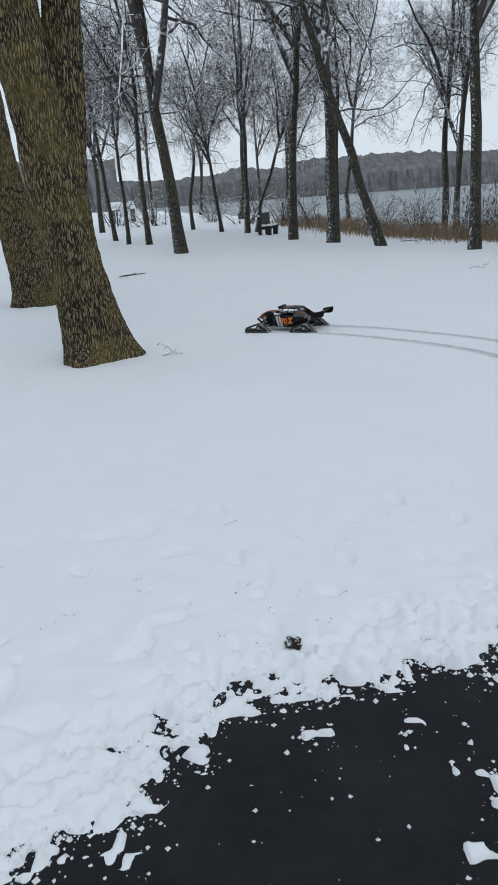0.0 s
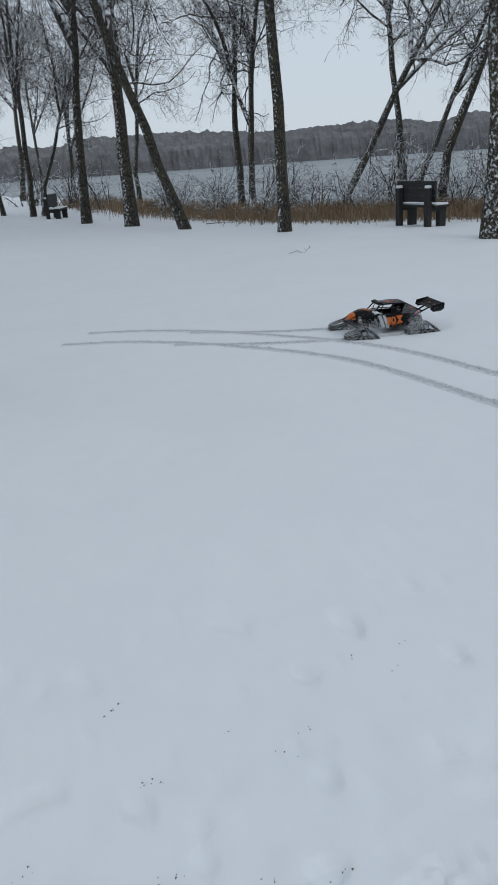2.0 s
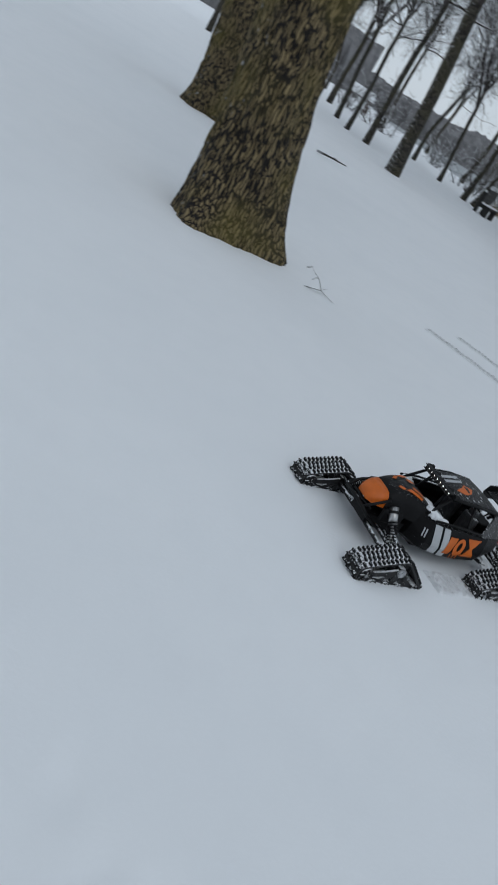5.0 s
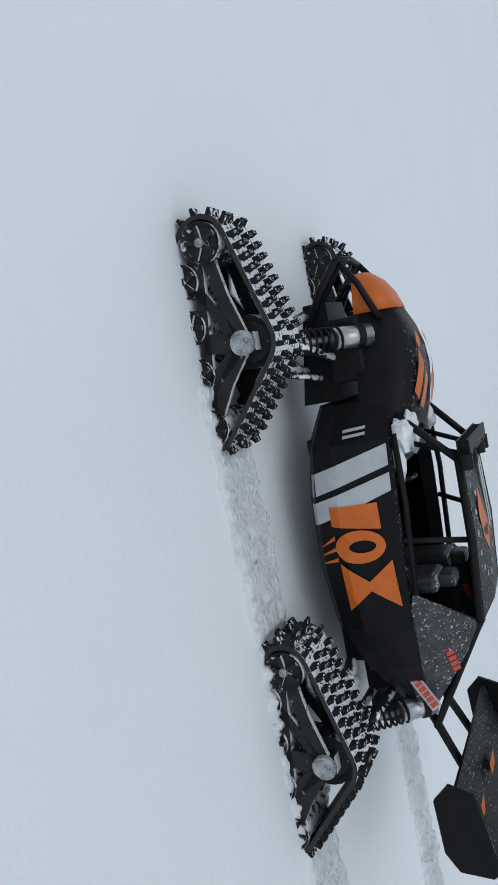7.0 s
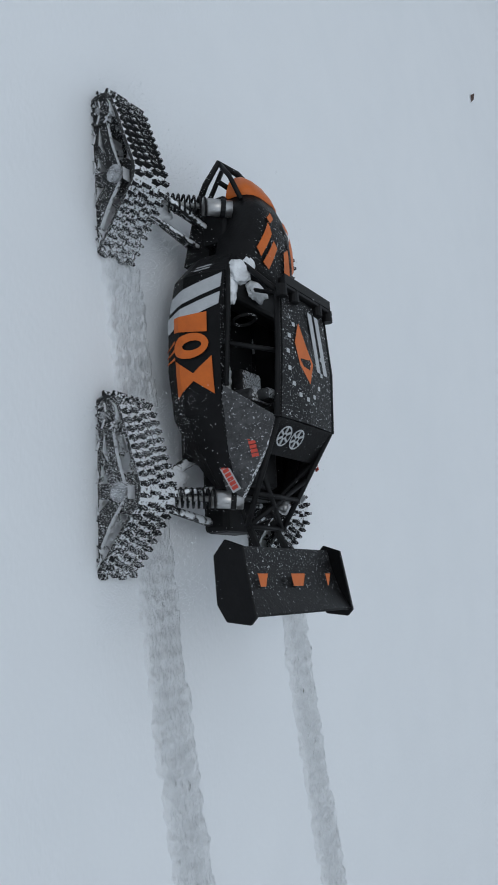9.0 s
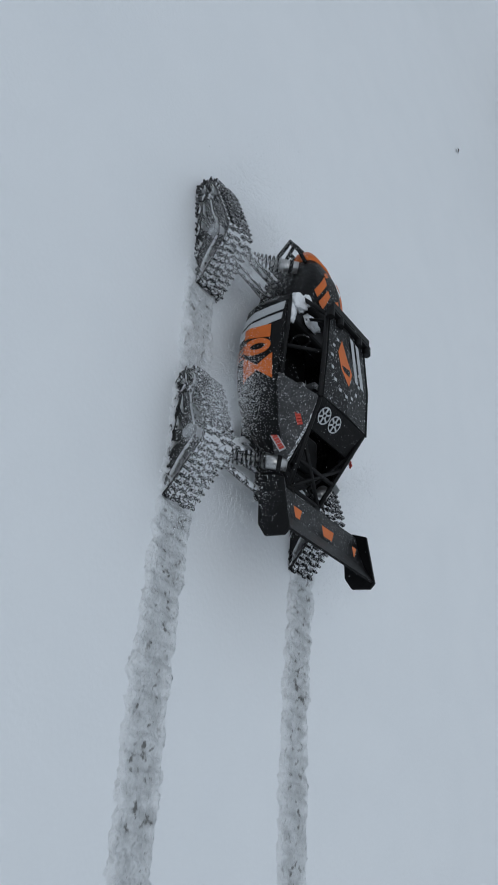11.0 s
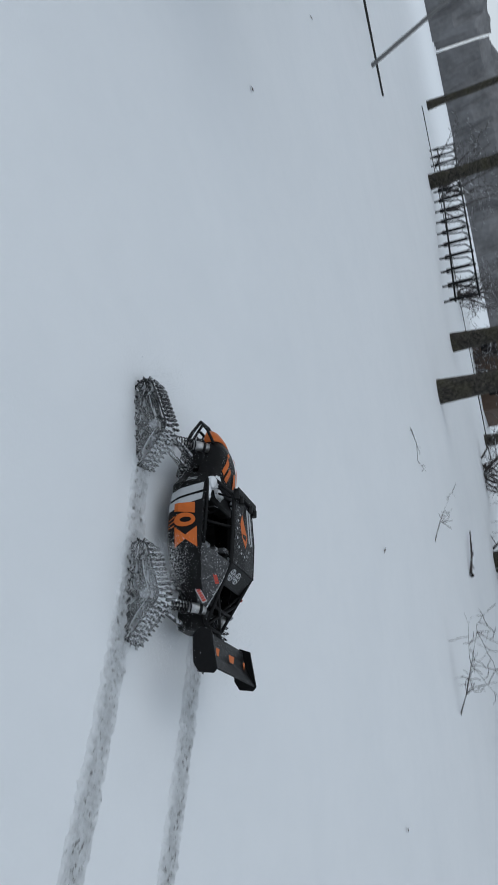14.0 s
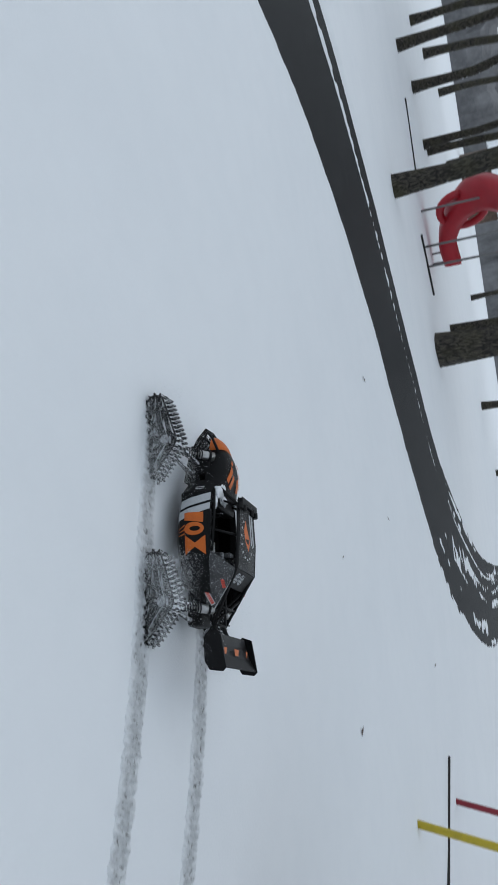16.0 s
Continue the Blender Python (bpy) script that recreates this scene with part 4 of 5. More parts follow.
for side in (1, -1):
    shock((0.268, 0.072 * side, 0.216), (0.275, 0.168 * side, 0.118))
    shock((-0.30, 0.078 * side, 0.216), (-0.29, 0.165 * side, 0.115))
    for nm, pts, r in (("front_arm", [(0.23, 0.06 * side, 0.105), (0.262, 0.2 * side, 0.092)], 0.009), ("front_arm", [(0.315, 0.045 * side, 0.115), (0.285, 0.2 * side, 0.092)], 0.009), ("upper_arm", [(0.24, 0.06 * side, 0.16), (0.278, 0.2 * side, 0.138)], 0.007),
                       ("steering_rod", [(0.215, 0.05 * side, 0.13), (0.235, 0.2 * side, 0.12)], 0.005), ("rear_arm", [(-0.2, 0.06 * side, 0.11), (-0.275, 0.2 * side, 0.1)], 0.011), ("rear_arm", [(-0.33, 0.045 * side, 0.12), (-0.3, 0.2 * side, 0.1)], 0.009),
                       ("upper_arm", [(-0.27, 0.05 * side, 0.165), (-0.29, 0.2 * side, 0.14)], 0.007), ("drive_axle", [(0.275, 0.04 * side, 0.12), (0.28, 0.21 * side, 0.118)], 0.007), ("drive_axle", [(-0.285, 0.04 * side, 0.12), (-0.285, 0.21 * side, 0.116)], 0.007)):
        bm = bmesh.new()
        tube(bm, pts, r, 8, r * 0.8)
        part(nm, bm, M_WHEEL, buggy, "", True)
bm = bmesh.new()
box(bm, -0.35, -0.05, 0.105, -0.22, 0.05, 0.16, 0.01)
part("rear_chassis", bm, M_CAGE, buggy)

# wing
bm = bmesh.new()
prof = [(x + 0.010, z + 0.004) for x, z in ((-0.395, 0.245), (-0.43, 0.252), (-0.47, 0.266), (-0.508, 0.288), (-0.512, 0.285), (-0.47, 0.26), (-0.43, 0.245), (-0.396, 0.241))]
loft(bm, [[(x, y, z) for x, z in prof + prof[:1]] for y in (-0.17, 0.17)])
wing = part("wing", bm, M_BLACK, buggy, "wide black rear wing with orange prints")
for side in (1, -1):
    bm = bmesh.new()
    out = [(x + 0.010, z + 0.008) for x, z in ((-0.385, 0.232), (-0.398, 0.268), (-0.512, 0.288), (-0.524, 0.276), (-0.518, 0.23), (-0.49, 0.212), (-0.41, 0.208))]
    loft(bm, [[(x, side * y, z) for x, z in out + out[:1]] for y in (0.17, 0.177)])
    bmesh.ops.bevel(bm, geom=bm.edges[:], offset=0.0015, segments=1, affect="EDGES")
    part("endplate", bm, M_BLACK, wing)
    bm = bmesh.new()
    tube(bm, [(-0.33, 0.045 * side, 0.2), (-0.38, 0.05 * side, 0.222), (-0.435, 0.055 * side, 0.246)], 0.007, 8)
    part("wing_strut", bm, M_CAGE, wing)
for y0, y1 in ((0.098, 0.13), (-0.03, 0.02), (-0.13, -0.11)):
    bm = bmesh.new()
    bm.faces.new([bm.verts.new(p) for p in ((-0.432, y0, 0.2725), (-0.432, y1, 0.2725), (-0.454, y1 - 0.008, 0.2725), (-0.454, y0 + 0.008, 0.2725))])
    part("wing_print", bm, M_ORANGE, wing)
for k in range(4):
    bm = bmesh.new()
    y = -0.05 + 0.026 * k
    bm.faces.new([bm.verts.new(p) for p in ((-0.435, y, 0.2652), (-0.435, y + 0.008, 0.2652), (-0.450, y + 0.008, 0.2708), (-0.450, y, 0.2708))])
    part("wing_bar", bm, M_BLACK, wing)


# track units
def hull(points):
    pts = sorted(set((round(x, 5), round(y, 5)) for x, y in points))

    def half(seq):
        out = []
        for p in seq:
            while len(out) > 1 and (out[-1][0] - out[-2][0]) * (p[1] - out[-2][1]) - (out[-1][1] - out[-2][1]) * (p[0] - out[-2][0]) <= 0:
                out.pop()
            out.append(p)
        return out
    return half(pts)[:-1] + half(pts[::-1])[:-1]


WHEELS = [("sprocket", -0.004, 0.108, 0.036), ("idler", 0.131, 0.075, 0.028), ("idler", -0.106, 0.040, 0.025), ("roller", 0.088, 0.038, 0.0235), ("roller", 0.028, 0.036, 0.0235), ("roller", -0.036, 0.036, 0.0235)]
LOOP = hull([(x + (r + 0.002) * math.cos(a), z + (r + 0.002) * math.sin(a)) for _, x, z, r in WHEELS for a in [k * math.tau / 40 for k in range(40)]])


def along(loop, step):
    """Points at even steps round a closed outline, with the outward direction."""
    out, carry = [], 0.0
    n = len(loop)
    for i in range(n):
        a, b = Vector(loop[i]), Vector(loop[(i + 1) % n])
        ln = (b - a).length
        while carry < ln:
            d = (b - a).normalized()
            out.append((a + d * carry, Vector((d.y, -d.x))))
            carry += step
        carry -= ln
    return out


LUG = bpy.data.meshes.new("lug")
bm = bmesh.new()
for y, o in ((-0.0345, 0.003), (-0.0115, -0.003), (0.0115, 0.003), (0.0345, -0.003)):
    vs = box(bm, -0.0038 + o, y - 0.0088, -0.002, 0.0038 + o, y + 0.0088, 0.0095)
    for v in vs:
        if v.co.z > 0.005:
            v.co.x = o + (v.co.x - o) * 0.6
            v.co.y = y + (v.co.y - y) * 0.86
bm.to_mesh(LUG)
bm.free()
LUG.materials.append(M_RUBBER)


def track_unit(x, y):
    side = 1 if y > 0 else -1
    W = 0.044
    bm = bmesh.new()
    box(bm, -0.016, -0.042, 0.094, 0.008, 0.042, 0.122)
    unit = part("track_unit", bm, M_WHEEL, buggy, "triangular rubber snow track packed with snow")
    unit.matrix_basis = pose(x, y, 0)
    for s in (0.038, -0.038):
        for pts, w in (([(0.131, 0.075), (0.06, 0.088), (-0.004, 0.108)], 0.009), ([(-0.106, 0.040), (-0.05, 0.072), (-0.004, 0.108)], 0.010), ([(0.124, 0.066), (0.03, 0.056), (-0.1, 0.044)], 0.007), ([(0.004, 0.05), (-0.004, 0.108)], 0.013), ([(0.075, 0.056), (0.0, 0.1)], 0.007), ([(-0.05, 0.05), (-0.01, 0.1)], 0.009)):
            bm = bmesh.new()
            for (x0, z0), (x1, z1) in zip(pts, pts[1:]):
                d = Vector((x1 - x0, 0, z1 - z0))
                n = Vector((-d.z, 0, d.x)).normalized() * w
                q = [bm.verts.new((px + k * n.x, s + o, pz + k * n.z)) for o in (-0.004, 0.004) for px, pz, k in ((x0, z0, -1), (x1, z1, -1), (x1, z1, 1), (x0, z0, 1))]
                for f in ((0, 1, 2, 3), (7, 6, 5, 4), (0, 4, 5, 1), (1, 5, 6, 2), (2, 6, 7, 3), (3, 7, 4, 0)):
                    bm.faces.new([q[i] for i in f])
            part("strut", bm, M_WHEEL, unit)
    bm = bmesh.new()
    loop2 = along(LOOP, 0.0082)
    rows = []
    for p, nrm in loop2:
        rows.append([bm.verts.new((p.x + nrm.x * h, yy, p.y + nrm.y * h)) for h, yy in ((0, -W), (0.0065, -W), (0.0065, W), (0, W))])
    for r, q in zip(rows, rows[1:] + rows[:1]):
        for k in range(4):
            bm.faces.new((r[k], r[(k + 1) % 4], q[(k + 1) % 4], q[k]))
    part("belt", bm, M_BELT, unit, "snow-packed rubber belt")
    spots = along(LOOP, 0.0166)
    for p, nrm in spots:
        lug = new("lug", LUG)
        lug.parent = unit
        lug.matrix_basis = Matrix.Translation((p.x + nrm.x * 0.0065, 0, p.y + nrm.y * 0.0065)) @ Matrix.Rotation(math.atan2(nrm.x, nrm.y), 4, "Y")
    for nm, wx, wz, r in WHEELS:
        bm = bmesh.new()
        disc(bm, (wx, 0, wz), (0, 1, 0), r * 0.98, 0.094 if nm != "sprocket" else 0.06, 22)
        ends = [f for f in bm.faces if len(f.verts) == 22]
        for f in ends:
            bmesh.ops.inset_individual(bm, faces=[f], thickness=r * 0.22, depth=-0.006)
        for k in range(5 if nm != "sprocket" else 0):
            for s in (1, -1):
                box(bm, r * 0.2, s * 0.040, -0.0028, r * 0.8, s * 0.0465, 0.0028, 0, Matrix.Translation((wx, 0, wz)) @ Matrix.Rotation(k * math.tau / 5 + wx * 30, 4, "Y"))
        wheel = part(nm, bm, M_WHEEL, unit)
        bm = bmesh.new()
        disc(bm, (wx, side * 0.047, wz), (0, 1, 0), 0.0165 if nm == "sprocket" else 0.0058, 0.007, 16)
        part("hub_cap", bm, M_HUB if nm == "sprocket" or wx > 0.1 else M_WHEEL, unit, "frosted round hub cap" if nm == "sprocket" else "")
    return unit


UNITS = [track_unit(0.290, 0.236), track_unit(0.290, -0.236), track_unit(-0.287, 0.236), track_unit(-0.287, -0.236)]


# snow that has stuck to the buggy
def lump(name, parent, centre, size, seed, n=3, material=None):
    bm = bmesh.new()
    bmesh.ops.create_icosphere(bm, subdivisions=n, radius=1)
    for v in bm.verts:
        k = 1 + 0.45 * noise.noise(v.co * 1.6 + Vector((seed, 0, 0))) + 0.22 * noise.noise(v.co * 4.5 + Vector((seed, 5, 0)))
        v.co = Vector((v.co.x * size[0], v.co.y * size[1], v.co.z * size[2])) * k + Vector(centre)
    return part(name, bm, material or M_CLUMP, parent, "", True)


lump("stuck_snow", buggy, (0.118, 0.105, 0.247), (0.026, 0.026, 0.014), 3)
lump("stuck_snow", buggy, (0.085, 0.12, 0.24), (0.03, 0.012, 0.008), 4)
lump("stuck_snow", buggy, (-0.05, 0.06, 0.168), (0.03, 0.03, 0.01), 5)
lump("stuck_snow", buggy, (-0.255, 0.135, 0.105), (0.025, 0.035, 0.014), 6)
lump("stuck_snow", buggy, (-0.255, -0.135, 0.105), (0.025, 0.035, 0.014), 9)
lump("stuck_snow", buggy, (0.27, 0.16, 0.104), (0.025, 0.035, 0.014), 7)
lump("stuck_snow", buggy, (0.12, -0.095, 0.247), (0.024, 0.02, 0.01), 8)
lump("stuck_snow", buggy, (0.10, 0.04, 0.244), (0.018, 0.03, 0.010), 11)
lump("stuck_snow", buggy, (0.135, 0.085, 0.256), (0.016, 0.014, 0.010), 12)
lump("stuck_snow", buggy, (0.25, 0.205, 0.108), (0.020, 0.018, 0.012), 13)
lump("stuck_snow", buggy, (-0.30, 0.185, 0.118), (0.018, 0.020, 0.012), 14)


# ---------------------------------------------------------------- things in the park
M_DARKWOOD = add_snow(mat("dark_stained_wood", (0.014, 0.013, 0.013), 0.7, spots=(0.026, 0.023, 0.021), scale=9, amount=0.6, bump=0.4, bump_scale=60), 0.02, 14, (0, 0, 1))
M_BROWN = mat("brown_stained_timber", (0.075, 0.042, 0.033), 0.75, spots=(0.045, 0.025, 0.02), scale=6, amount=0.7, bump=0.5, bump_scale=70)
M_BROWN2 = mat("weathered_brown_board", (0.13, 0.085, 0.06), 0.8, spots=(0.07, 0.045, 0.033), scale=5, amount=0.8, bump=0.5, bump_scale=60)
M_GREY = mat("grey_painted_metal", (0.29, 0.33, 0.35), 0.5, spots=(0.24, 0.275, 0.29), scale=8, amount=0.5, bump=0.1)
M_PIPE = mat("galvanised_pipe", (0.33, 0.34, 0.34), 0.45, metal=0.6, spots=(0.22, 0.22, 0.22), scale=20, amount=0.6)
M_GREEN = mat("dark_green_cabinet", (0.035, 0.06, 0.042), 0.5, spots=(0.05, 0.075, 0.055), scale=6, amount=0.5)
M_POLE_RED = mat("red_painted_steel", (0.30, 0.02, 0.035), 0.45, spots=(0.2, 0.014, 0.024), scale=10, amount=0.5)
M_POLE_YELLOW = mat("worn_yellow_paint", (0.62, 0.47, 0.03), 0.5, spots=(0.4, 0.3, 0.03), scale=12, amount=0.5)
M_SLIDE = mat("red_plastic", (0.42, 0.012, 0.025), 0.35, spots=(0.33, 0.01, 0.02), scale=4, amount=0.5)
M_CHAIN = mat("chain_steel", (0.2, 0.2, 0.2), 0.5, metal=0.7)
M_EVERGREEN = add_snow(mat("evergreen", (0.03, 0.04, 0.025), 0.9, spots=(0.05, 0.06, 0.04), scale=20, amount=0.6), 0.42, 9, (0, 0, 1))


def bench(m, label):
    ob = thing("bench", m, label, "bench", "park benches")
    for x in (-0.5, 0.5):
        bm = bmesh.new()
        box(bm, x - 0.07, 0.14, -0.08, x + 0.07, 0.26, 0.84, 0.012)
        part("back_post", bm, M_DARKWOOD, ob)
        bm = bmesh.new()
        box(bm, x - 0.07, -0.26, -0.08, x + 0.07, -0.08, 0.40, 0.012)
        part("leg", bm, M_DARKWOOD, ob)
        bm = bmesh.new()
        box(bm, x - 0.06, -0.28, 0.34, x + 0.06, 0.14, 0.42, 0.012)
        part("seat_bearer", bm, M_DARKWOOD, ob)
        bm = bmesh.new()
        box(bm, x - 0.065, 0.145, 0.838, x + 0.065, 0.255, 0.90, 0.02)
        part("post_snow", bm, M_SNOW, ob)
    for k in range(3):
        bm = bmesh.new()
        box(bm, -0.66, -0.28 + 0.14 * k, 0.423, 0.66, -0.146 + 0.14 * k, 0.468, 0.006)
        part("seat_slat", bm, M_DARKWOOD, ob)
    bm = bmesh.new()
    box(bm, -0.64, -0.27, 0.469, 0.64, 0.085, 0.51, 0.015)
    part("seat_snow", bm, M_SNOW, ob)
    for k in range(3):
        bm = bmesh.new()
        box(bm, -0.66, 0.092, 0.54 + 0.150 * k, 0.66, 0.137, 0.685 + 0.150 * k, 0.004)
        part("back_slat", bm, M_DARKWOOD, ob)
    return ob


bench(pose(8.65, 17.89, -0.15, 0, 0, 101), "dark wooden park bench with snow on its seat")
bench(pose(1.34, 32.3, -0.2, 0, 0, 72), "dark wooden park bench standing among the trees")


def fallen_stick(pts, r, label, twigs=0, seed=1, name="branch", material=None, end=0.35):
    rng = random.Random(seed)
    V, F = [], []
    pts = [Vector(p) for p in pts]
    add_tube(V, F, pts, r, r * end, 10 if r > 0.1 else 6)
    if twigs:
        for k in range(twigs):
            i = rng.randrange(1, len(pts))
            q = bend(rng, pts[i], Vector((rng.gauss(0, 1), rng.gauss(0, 1), rng.uniform(0.0, 0.9))), 0.3 * twigs ** 0.5 * rng.uniform(0.3, 0.7), 5, 0.2, 0.02)
            add_tube(V, F, q, r * 0.5, r * 0.15, 4)
            grow(rng, V, F, q, r * 0.4, r * 0.15, 3, 0.6)
    return tagged(mesh_object(name, V, F, material or M_TWIG), label, name, "fallen branches")


fallen_stick([(-2.65, 17.4, 0.04), (-2.3, 17.3, 0.07), (-2.05, 17.24, 0.08)], 0.035, "dead branch lying half buried in snow")
fallen_stick([(4.2, 14.3, 0.0), (4.32, 14.27, 0.03), (4.44, 14.2, 0.0)], 0.008, "thin bent twig sticking out of snow", 2, 2)
fallen_stick([(-0.9, 8.18, 0.0), (-0.78, 8.2, 0.03), (-0.66, 8.2, 0.0)], 0.006, "small twig poking through the snow", 2, 3)
fallen_stick([(4.6, 22.0, 0.02), (5.0, 21.9, 0.03), (5.4, 21.9, 0.01)], 0.02, "dead stick lying on the snow", 0, 4)
fallen_stick([(-18.1, 2.45, -0.02), (-18.12, 2.2, 0.10), (-18.2, 1.9, 0.20), (-18.3, 1.55, 0.32)], 0.010, "fallen twiggy limb sticking out of snow", 13, 5)
fallen_stick([(-18.6, 0.5, -0.02), (-18.7, 0.25, 0.08), (-18.9, 0.0, 0.2)], 0.009, "small fallen twig on the snow", 4, 6)
fallen_stick([(-22.35, 1.2, 0.03), (-22.8, 0.9, 0.06), (-23.4, 0.5, 0.05)], 0.045, "short broken log lying on snow", 0, 7)
fallen_stick([(-18.15, -0.9, 0.0), (-18.05, -0.7, 0.05), (-18.1, -0.5, 0.02)], 0.008, "small twig poking out of the snow", 2, 8)


def leaf(x, y, turn, s=1.0):
    ob = mesh_object("dead_leaf", [(-0.02 * s, 0, 0.004), (0, -0.012 * s, 0.012), (0.022 * s, 0, 0.02), (0, 0.012 * s, 0.006), (0, 0, 0.017), (-0.032 * s, 0.002, 0.001)], [(0, 1, 4), (1, 2, 4), (2, 3, 4), (3, 0, 4), (0, 5, 1)], M_BROWN)
    z = float(ground_height(np.array([x]), np.array([y]))[0])
    ob.matrix_basis = pose(x, y, max(z, -0.03), 0, 0, turn)
    tagged(ob, "small curled dead brown leaf on snow", "leaf", "dead leaves")


for k, (x, y) in enumerate([(-14.35, 2.24), (-13.31, -2.62), (-9.99, -8.41), (-11.34, -8.33), (-13.67, -9.7), (-12.0, -5.9), (-10.9, -6.3), (-16.0, -4.9), (-7.4, 4.3), (-15.2, 0.4), (-9.6, 4.1)]):
    leaf(x, y, 67 * k, 1.0 + 0.25 * (k % 3))

def crumbs(seed, count):
    """Crumbs of snow strewn over the wet asphalt along the melting edge."""
    rng = random.Random(seed)
    V, F = [], []
    X, Y = np.array([rng.uniform(-1.2, 1.3) for _ in range(count)]), np.array([rng.uniform(1.3, 2.75) for _ in range(count)])
    Z = ground_height(X, Y)
    near_edge = sum((ground_height(X + dx, Y + dy) > -0.04) * 1.0 for dx, dy in ((0.03, 0), (-0.03, 0), (0, 0.04), (0, -0.04), (0.06, 0.06), (-0.06, 0.06))) / 6
    for x, y, z, e in zip(X, Y, Z, near_edge):
        if z > -0.03 or rng.random() > 0.012 + e:
            continue
        z = max(-0.046, float(z))
        r = 0.0022 + 0.009 * rng.random() ** 3
        o = len(V)
        V += [Vector((x, y, z)) + Vector(e) * r * rng.uniform(0.6, 1.4) for e in ((1, 0, 0), (-1, 0, 0), (0, 1, 0), (0, -1, 0), (0.2, 0.1, 0.9), (0, 0, -1))]
        F += [(o + i, o + j, o + k) for i, j, k in ((0, 2, 4), (2, 1, 4), (1, 3, 4), (3, 0, 4), (2, 0, 5), (1, 2, 5), (3, 1, 5), (0, 3, 5))]
    tagged(mesh_object("snow_crumbs", V, F, M_CLUMP), "small crumbs of melting snow on wet asphalt", "snow crumbs", kind="stuff")


crumbs(17, 26000)


def soil_bits(seed):
    """Bits of dark soil and grass that show in small clusters through the trodden snow by the path."""
    rng = random.Random(seed)
    V, F = [], []
    for _ in range(46):
        cx, cy = rng.uniform(-1.3, 1.7), rng.uniform(2.45, 3.7)
        for _ in range(rng.randrange(2, 9)):
            x, y = cx + rng.gauss(0, 0.022), cy + rng.gauss(0, 0.016)
            z = on_ground(x, y)
            if z < -0.036:
                continue
            r = rng.uniform(0.0012, 0.0042)
            o = len(V)
            V += [Vector((x, y, z)) + Vector(e) * r * rng.uniform(0.6, 1.5) for e in ((1, 0, 0), (-0.5, 0.9, 0), (-0.5, -0.9, 0), (0, 0, 0.7))]
            F += [(o, o + 1, o + 3), (o + 1, o + 2, o + 3), (o + 2, o, o + 3)]
    tagged(mesh_object("soil_bits", V, F, M_BROWN), "dark bits of soil and grass in trodden snow", "soil", kind="stuff")


bm = bmesh.new()
bmesh.ops.create_icosphere(bm, subdivisions=3, radius=0.042)
for v in bm.verts:
    v.co *= 0.75 + 0.5 * noise.noise(v.co * 38) + 0.25 * noise.noise(v.co * 90)
    v.co.z *= 0.62
me = bpy.data.meshes.new("soil_clod")
bm.to_mesh(me)
bm.free()
me.materials.append(add_snow(mat("frozen_soil", (0.022, 0.019, 0.017), 0.9, spots=(0.05, 0.045, 0.04), scale=60, amount=0.6, bump=0.8, bump_scale=200), 0.2, 60, (0, 0, 1), 0.15))
soil_bits(23)
clod = tagged(new("soil_clod", me), "dark frozen clod of soil lying in the snow", "clod")
clod.matrix_basis = pose(0.09, 2.5, float(ground_height(np.array([0.09]), np.array([2.5]))[0]) + 0.012)

# the posts, meter box and cabinets
rack = thing("sign_post", pose(-11.52, -3.42, 0, 0, 0, 51), "brown timber post carrying stacked horizontal boards", "sign")
bm = bmesh.new()
box(bm, -0.082, -0.082, -0.15, 0.082, 0.082, 2.7, 0.04)
part("post", bm, M_BROWN, rack)
for k in range(6):
    for y, half, mm in ((0.150, 0.066, M_BROWN2), (-0.122, 0.038, M_BROWN)):
        bm = bmesh.new()
        z = 0.80 + 0.288 * k
        box(bm, -0.9, y - half, z, 0.05, y + half, z + 0.28, 0.012)
        part("board", bm, mm, rack)
for o in (0.0, 0.03):
    bm = bmesh.new()
    tube(bm, [(0.02 - o, 0.20, 0.84), (0.02 - o, 0.22, 0.72), (-0.03 - o, 0.25, 0.66), (-0.10 - o, 0.27, 0.70), (-0.16 - o, 0.27, 0.82)], 0.013, 8)
    part("cable", bm, M_CAGE, rack, "black bent cable", True)

meter = thing("meter_pedestal", pose(-12.17, -3.52, 0, 0, 0, 48), "grey metal electric meter box on a steel pedestal", "meter box")
bm = bmesh.new()
box(bm, -0.05, -0.035, -0.15, 0.03, 0.035, 0.72, 0.006)
part("pedestal", bm, M_GREY, meter)
bm = bmesh.new()
loft(bm, [[(-0.12, -0.06, 0.60), (0.05, -0.06, 0.60), (0.05, 0.05, 0.60), (-0.12, 0.05, 0.60), (-0.12, -0.06, 0.60)], [(-0.12, -0.11, 0.62), (0.06, -0.11, 0.62), (0.06, 0.19, 0.72), (-0.12, 0.19, 0.72), (-0.12, -0.11, 0.62)], [(-0.12, -0.11, 1.7), (0.06, -0.11, 1.7), (0.06, 0.19, 1.7), (-0.12, 0.19, 1.7), (-0.12, -0.11, 1.7)]])
part("cabinet", bm, M_GREY, meter)
bm = bmesh.new()
box(bm, 0.055, -0.15, 0.76, 0.17, 0.02, 1.22, 0.03)
part("meter_cover", bm, M_GREY, meter)
bm = bmesh.new()
disc(bm, (0.11, 0.10, 1.32), (1, 0, 0), 0.075, 0.12, 24)
part("meter", bm, M_STEEL, meter, "round glass electric meter")
bm = bmesh.new()
tube(bm, [(-0.33, 0.16, -0.1), (-0.29, 0.17, 0.9), (-0.24, 0.19, 1.7)], 0.028, 12)
